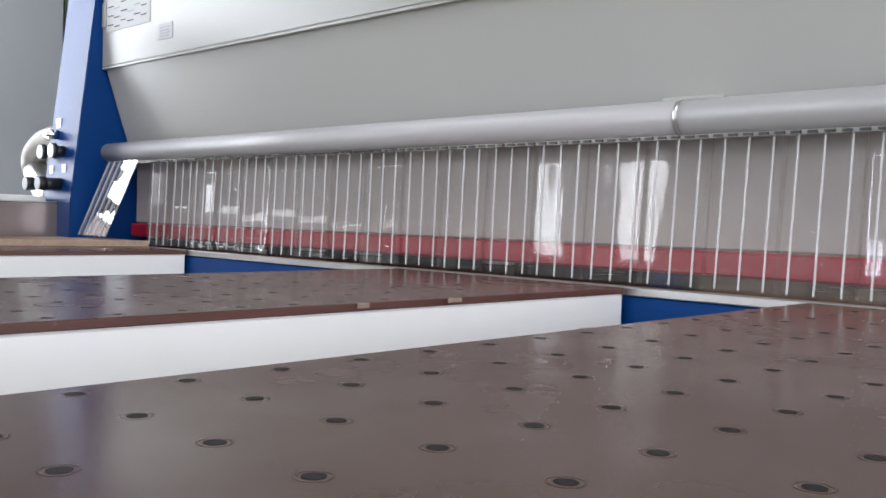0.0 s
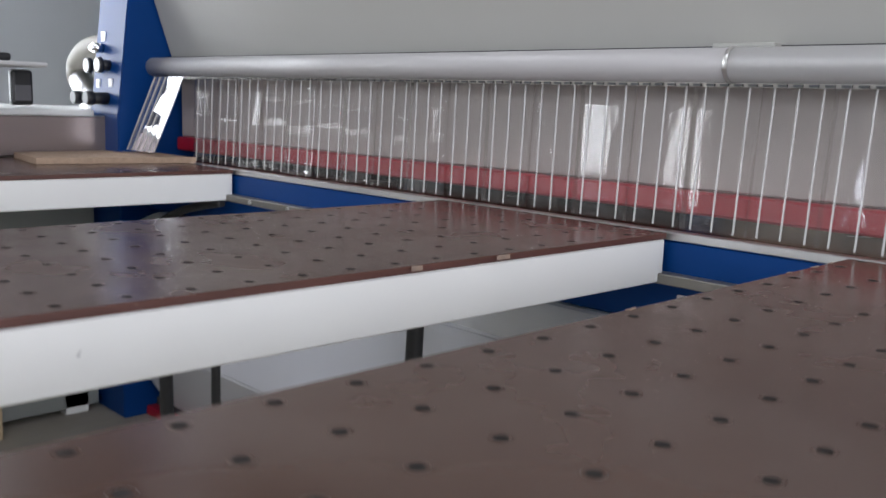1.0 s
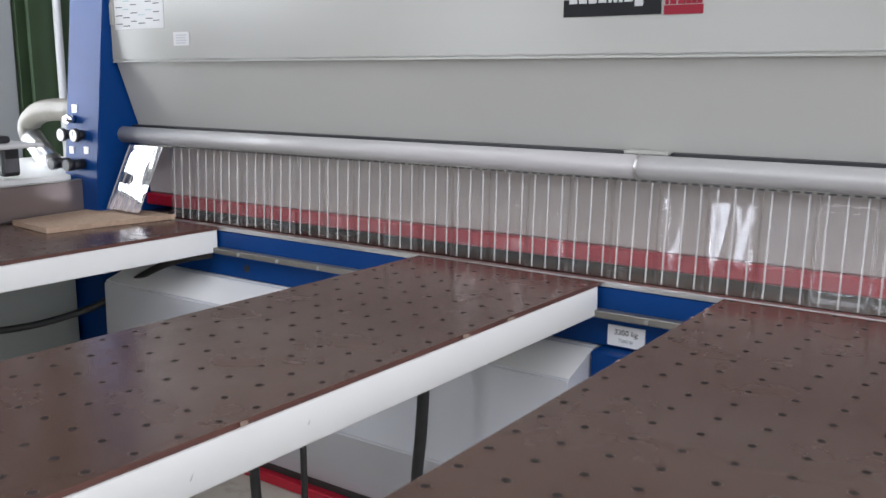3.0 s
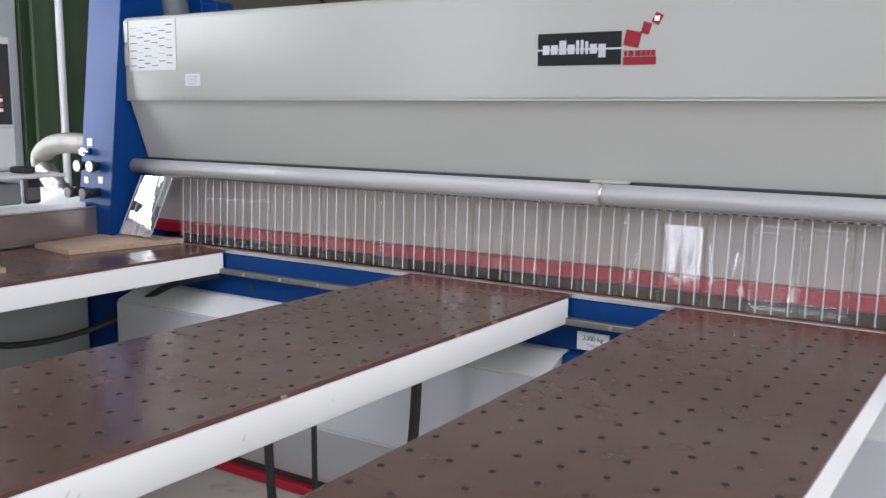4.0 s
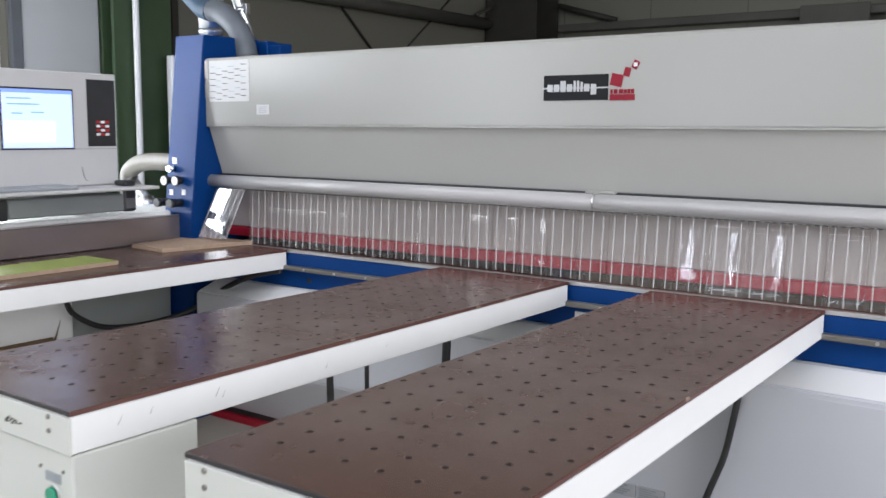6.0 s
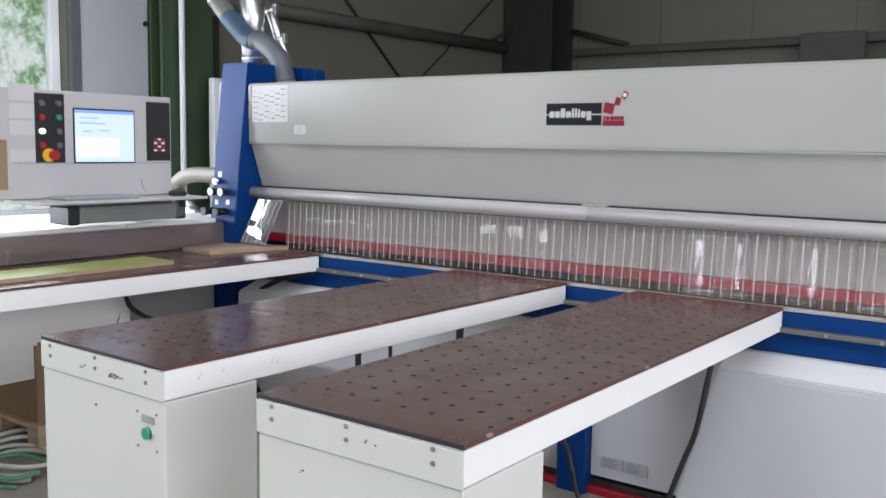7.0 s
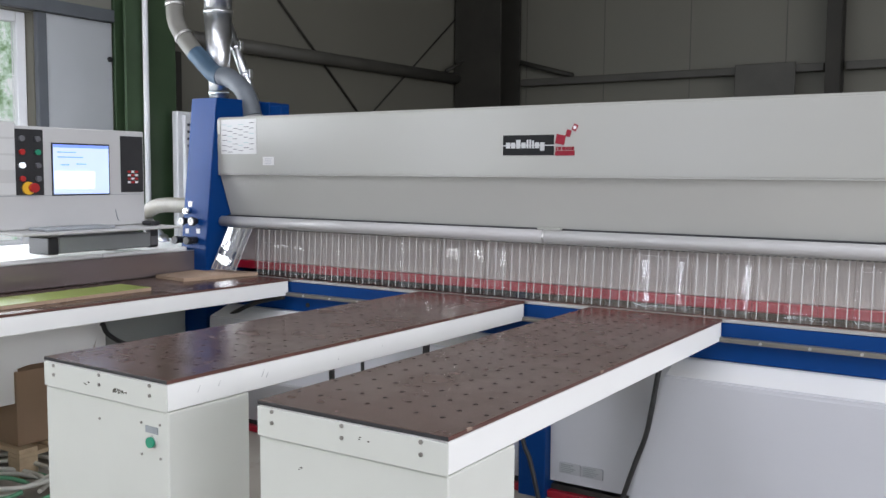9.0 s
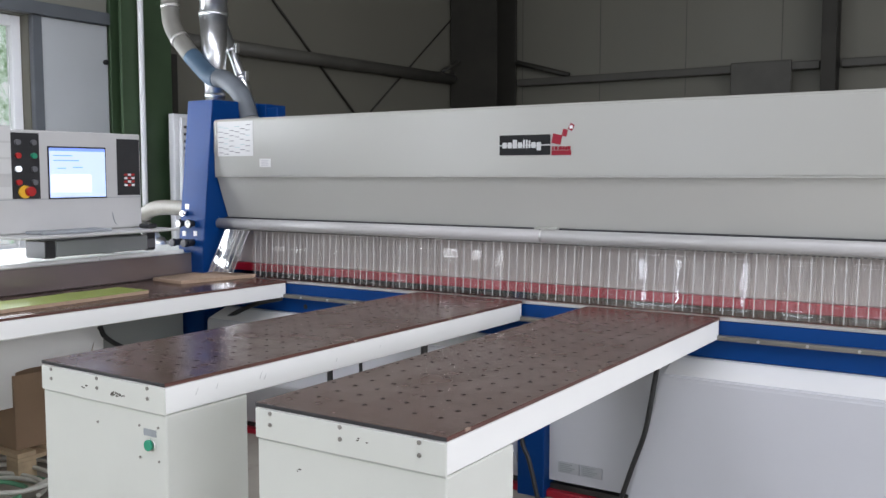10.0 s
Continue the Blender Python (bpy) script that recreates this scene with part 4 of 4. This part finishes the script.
rod(bm, (cx - 0.14, -0.55, 1.075), (cx - 0.14, -0.55, 1.2215), 0.035, 18)
part("foot", bm, PLASTIC, con)
bm = bmesh.new()
box(bm, -3.19, -3.15, -0.385, -0.315, 1.084, 1.20, 0.012, 0, 2)
ph = tagged(new("handset", mesh_of("handset", bm, BLACK)), "black cordless handset standing on the white cabinet", "handset")
part("key_field", boxed(-3.149, -3.147, -0.375, -0.325, 1.10, 1.15), BTN_GREY, ph)
# white cabinet under the console
wc = thing("machine_cabinet", (-3.6, -0.7, 0), "white painted metal cabinet under the console", "cabinet")
part("body", boxed(-4.0, -3.14, -2.4, -0.702, 0.36, 1.0745, bevel=0.006), CREAM, wc)
part("side_panel", boxed(-4.0, -3.16, -0.70, -0.12, 0.02, 1.04, bevel=0.004), Mat("dull_grey_panel", (0.25, 0.265, 0.25), 0.5).vary(1.5, 0.08).m, wc, "dull grey side panel")
part("top_plate", boxed(-4.0, -3.14, -0.70, -0.119, 1.0405, 1.0745, bevel=0.004), CREAM, wc)
for y in (-2.35, -0.6):
    part("leg", boxed(-3.98, -3.9, y, y + 0.08, 0.0, 0.3595), CREAM, wc)
    part("leg", boxed(-3.24, -3.16, y - 0.1 if y < -1 else y + 0.36, y - 0.02 if y < -1 else y + 0.44, 0.0, 0.3595), CREAM, wc)
part("rear_body", boxed(-4.0, -3.222, -0.118, 0.34, 0.02, 1.07, bevel=0.006), CREAM, wc)
part("front_panel", boxed(-3.139, -3.132, -2.35, -0.70, 0.36, 0.9, bevel=0.002), CREAM, wc)
bm = bmesh.new()
rod(bm, (-3.132, -0.73, 0.69), (-3.122, -0.73, 0.69), 0.008, 12)
part("lock", bm, STEEL, wc)

# ---- ducts and hoses ----
bm = bmesh.new()
rod(bm, (-3.366, 0.36, 1.0), (-3.366, 0.36, 1.99), 0.06, 28)
rod(bm, (-3.366, 0.36, 1.989), (-3.366, 0.36, 2.531), 0.06, 28, 0, 0.09)
duct = solid("extraction_duct", bm, ZINC, "shiny zinc extraction duct rising past the column", "duct")
bm = bmesh.new()
rod(bm, (-3.366, 0.36, 2.531), (-3.366, 0.36, ZC - 0.01), 0.087, 28)
part("upper_pipe", bm, ZINC, duct)
for z, r in ((2.531, 0.094), (2.02, 0.066), (3.35, 0.092)):
    bm = bmesh.new()
    rod(bm, (-3.366, 0.36, z - 0.01), (-3.366, 0.36, z + 0.01), r, 28)
    part("collar", bm, ZINC, duct)
b0, b1 = Vector((-3.452, 0.5, 2.538)), Vector((-3.246, 0.5, 2.081))
bm = bmesh.new()
rod(bm, b0, b1.lerp(b0, -0.35), 0.032, 18)
branch = solid("branch_pipe", bm, ZINC, "thin slanting zinc pipe beside the duct", "pipe")
for u in (0.45, 0.85):
    bm = bmesh.new()
    rod(bm, b0.lerp(b1, u), b0.lerp(b1, u + 0.05), 0.037, 18)
    box(bm, b0.lerp(b1, u).x + 0.03, b0.lerp(b1, u).x + 0.06, 0.485, 0.515, b0.lerp(b1, u).z - 0.03, b0.lerp(b1, u).z + 0.03, 0.003)
    part("clamp_ring", bm, ZINC, branch, "zinc clamp with a bolt")
hose = thing("extraction_hose", (-3.1, 0.34, 1.84), "ribbed grey and blue extraction hose", "hose")
P0 = [(-3.6, 0.3, 3.0), (-3.645, 0.26, 2.772), (-3.656, 0.26, 2.605), (-3.644, 0.26, 2.486), (-3.577, 0.26, 2.384), (-3.465, 0.26, 2.268)]
P1 = [(-3.465, 0.26, 2.268), (-3.313, 0.26, 2.142), (-3.238, 0.26, 2.114)]
P2 = [(-3.238, 0.26, 2.114), (-3.164, 0.26, 2.099), (-3.052, 0.26, 2.024), (-2.992, 0.26, 1.929), (-2.969, 0.26, 1.856)]
for nm, pp, mt, rb in (("upper_hose", P0, HOSE_GREY, 0.003), ("sleeve", P1, HOSE_BLUE, 0.0), ("lower_hose", P2, Mat("blue_grey_hose", (0.12, 0.135, 0.15), 0.5).vary(8, 0.15).m, 0.004)):
    bm = bmesh.new()
    tube(bm, pp, 0.055 if rb else 0.058, 18, rb, 0.018)
    part(nm, bm, mt, hose)
bm = bmesh.new()
rod(bm, P2[-1], Vector(P2[-1]) + Vector((0.006, 0, -0.03)), 0.064, 20)
part("hose_cuff", bm, Mat("grey_cuff", (0.3, 0.3, 0.29), 0.5).vary(8, 0.1).m, hose, "smooth grey cuff")
for p, q in ((P0[2], P0[3]), (P0[4], P0[5])):
    p, q = Vector(p), Vector(q)
    bm = bmesh.new()
    rod(bm, p, p + (q - p).normalized() * 0.018, 0.062, 20)
    part("hose_clamp", bm, STEEL_BRIGHT, hose, "steel hose clamp")
bm = bmesh.new()
tube(bm, [(-3.20, 0.10, 1.307)] + [(-3.443, 0.1, 1.307), (-3.579, 0.1, 1.306), (-3.69, 0.1, 1.29), (-3.77, 0.1, 1.248), (-3.783, 0.1, 1.207), (-3.76, 0.1, 1.173)], 0.044, 18, 0.004, 0.014)
sh = solid("bent_hose", bm, HOSE_CLEAR, "milky ribbed hose bending down from the column", "hose")
bm = bmesh.new()
rod(bm, (-3.768, 0.1, 1.183), (-3.627, 0.1, 1.061), 0.047, 20)
elbow_end = Vector((-3.627, 0.1, 1.061))
rod(bm, elbow_end + Vector((-0.02, 0, 0.03)), elbow_end + Vector((0.02, 0, -0.03)), 0.051, 20)
part("metal_elbow", bm, ZINC, sh)


def cable(name, pts, r, label, mat=RUBBER):
    bm = bmesh.new()
    tube(bm, pts, r, 10)
    return solid(name, bm, mat, label, "cable")


cable("air_cable", [(-2.44, -0.04, 0.822), (-2.60, -0.08, 0.784), (-2.76, -0.10, 0.715), (-2.90, -0.15, 0.615), (-2.98, -0.25, 0.565), (-3.03, -0.42, 0.545), (-3.05, -0.60, 0.565), (-3.04, -0.74, 0.64), (-3.03, -0.79, 0.71), (-3.03, -0.80, 0.824)], 0.013, "black cable sagging under the first table")
cable("hanging_cable", [(-1.29, -0.30, 0.83), (-1.295, -0.30, 0.65), (-1.305, -0.30, 0.5), (-1.32, -0.30, 0.35), (-1.34, -0.28, 0.012)], 0.017, "black cable hanging from the middle table to the floor")
cable("hanging_cable", [(-1.535, -0.70, 0.83), (-1.53, -0.70, 0.55), (-1.52, -0.70, 0.37), (-1.50, -0.68, 0.012)], 0.013, "black cable hanging from the middle table to the floor")
cable("hanging_cable", [(-1.358, -0.70, 0.83), (-1.356, -0.70, 0.6), (-1.355, -0.70, 0.3), (-1.355, -0.70, 0.008)], 0.008, "thin black cable hanging from the middle table")
cable("hanging_cable", [(-0.165, -0.22, 0.83), (-0.192, -0.22, 0.70), (-0.218, -0.22, 0.54), (-0.24, -0.22, 0.43), (-0.285, -0.22, 0.30), (-0.33, -0.22, 0.16), (-0.37, -0.22, 0.012)], 0.011, "black cable hanging from the near table")
cable("hanging_cable", [(-0.911, -0.12, 0.6), (-0.871, -0.12, 0.297), (-0.831, -0.12, 0.197), (-0.787, -0.12, 0.037), (-0.777, -0.12, 0.012)], 0.011, "black cable hanging beside the blue post")

# ---- box on a pallet, hoses on the floor ----
pal = thing("pallet", (-3.4, -1.25, 0), "rough wooden pallet on the floor", "pallet")
for i in range(5):
    part("deck_board", boxed(-3.86, -3.05, -1.27 + i * 0.17, -1.17 + i * 0.17, 0.122, 0.144, bevel=0.002), PALLET, pal)
for x in (-3.85, -3.50, -3.15):
    part("stringer", boxed(x, x + 0.10, -1.27, -0.49, 0.100, 0.1215, bevel=0.002), PALLET, pal)
    for y in (-1.27, -0.93, -0.59):
        part("block", boxed(x, x + 0.10, y, y + 0.10, 0.0, 0.0995, bevel=0.002), PALLET, pal)
bm = bmesh.new()
x0, x1, y0, y1, z0, z1 = -3.62, -3.115, -1.235, -0.80, 0.145, 0.52
for a in ((x0, x1, y0, y0 + 0.006), (x0, x1, y1 - 0.006, y1), (x0, x0 + 0.006, y0 + 0.007, y1 - 0.007), (x1 - 0.006, x1, y0 + 0.007, y1 - 0.007)):
    box(bm, *a, z0, z1)
box(bm, x0 + 0.007, x1 - 0.007, y0 + 0.007, y1 - 0.007, z0, z0 + 0.006)
cb = tagged(new("cardboard_box", mesh_of("cardboard_box", bm, CARDBOARD)), "open brown cardboard box standing on the pallet", "box")
for nm, q_ in (("flap", ((x1, y0 + 0.01, z1), (x1, y1, z1), (x1 - 0.10, y1 - 0.02, z1 + 0.13), (x1 - 0.08, y0 + 0.05, z1 + 0.06))), ("flap", ((x0, y1, z1), (x1, y1, z1), (x1 - 0.02, y1 + 0.05, z1 + 0.12), (x0 + 0.02, y1 + 0.05, z1 + 0.12)))):
    bm = bmesh.new()
    bm.faces.new([bm.verts.new(v) for v in q_])
    bmesh.ops.solidify(bm, geom=bm.faces[:], thickness=0.005)
    part(nm, bm, CARDBOARD, cb)
rh = random.Random(11)
HOSE_G = Mat("green_hose", (0.10, 0.28, 0.16), 0.5).vary(9, 0.15).m
HOSE_W = Mat("pale_hose", (0.55, 0.54, 0.48), 0.5).vary(9, 0.12).m
for i in range(6):
    cx_, cy_, rr = -2.93 + rh.uniform(-0.08, 0.08), -1.42 + rh.uniform(-0.08, 0.08), rh.uniform(0.08, 0.24)
    pts = [(cx_ + rr * math.cos(a) * 1.2, cy_ + rr * math.sin(a), 0.015 + 0.012 * i + 0.006 * math.sin(3 * a)) for a in np.linspace(0.3 * i, 0.3 * i + 5.6, 14)]
    cable("floor_hose", pts, 0.011, "coiled air hose lying on the floor", HOSE_G if i % 3 == 0 else HOSE_W)
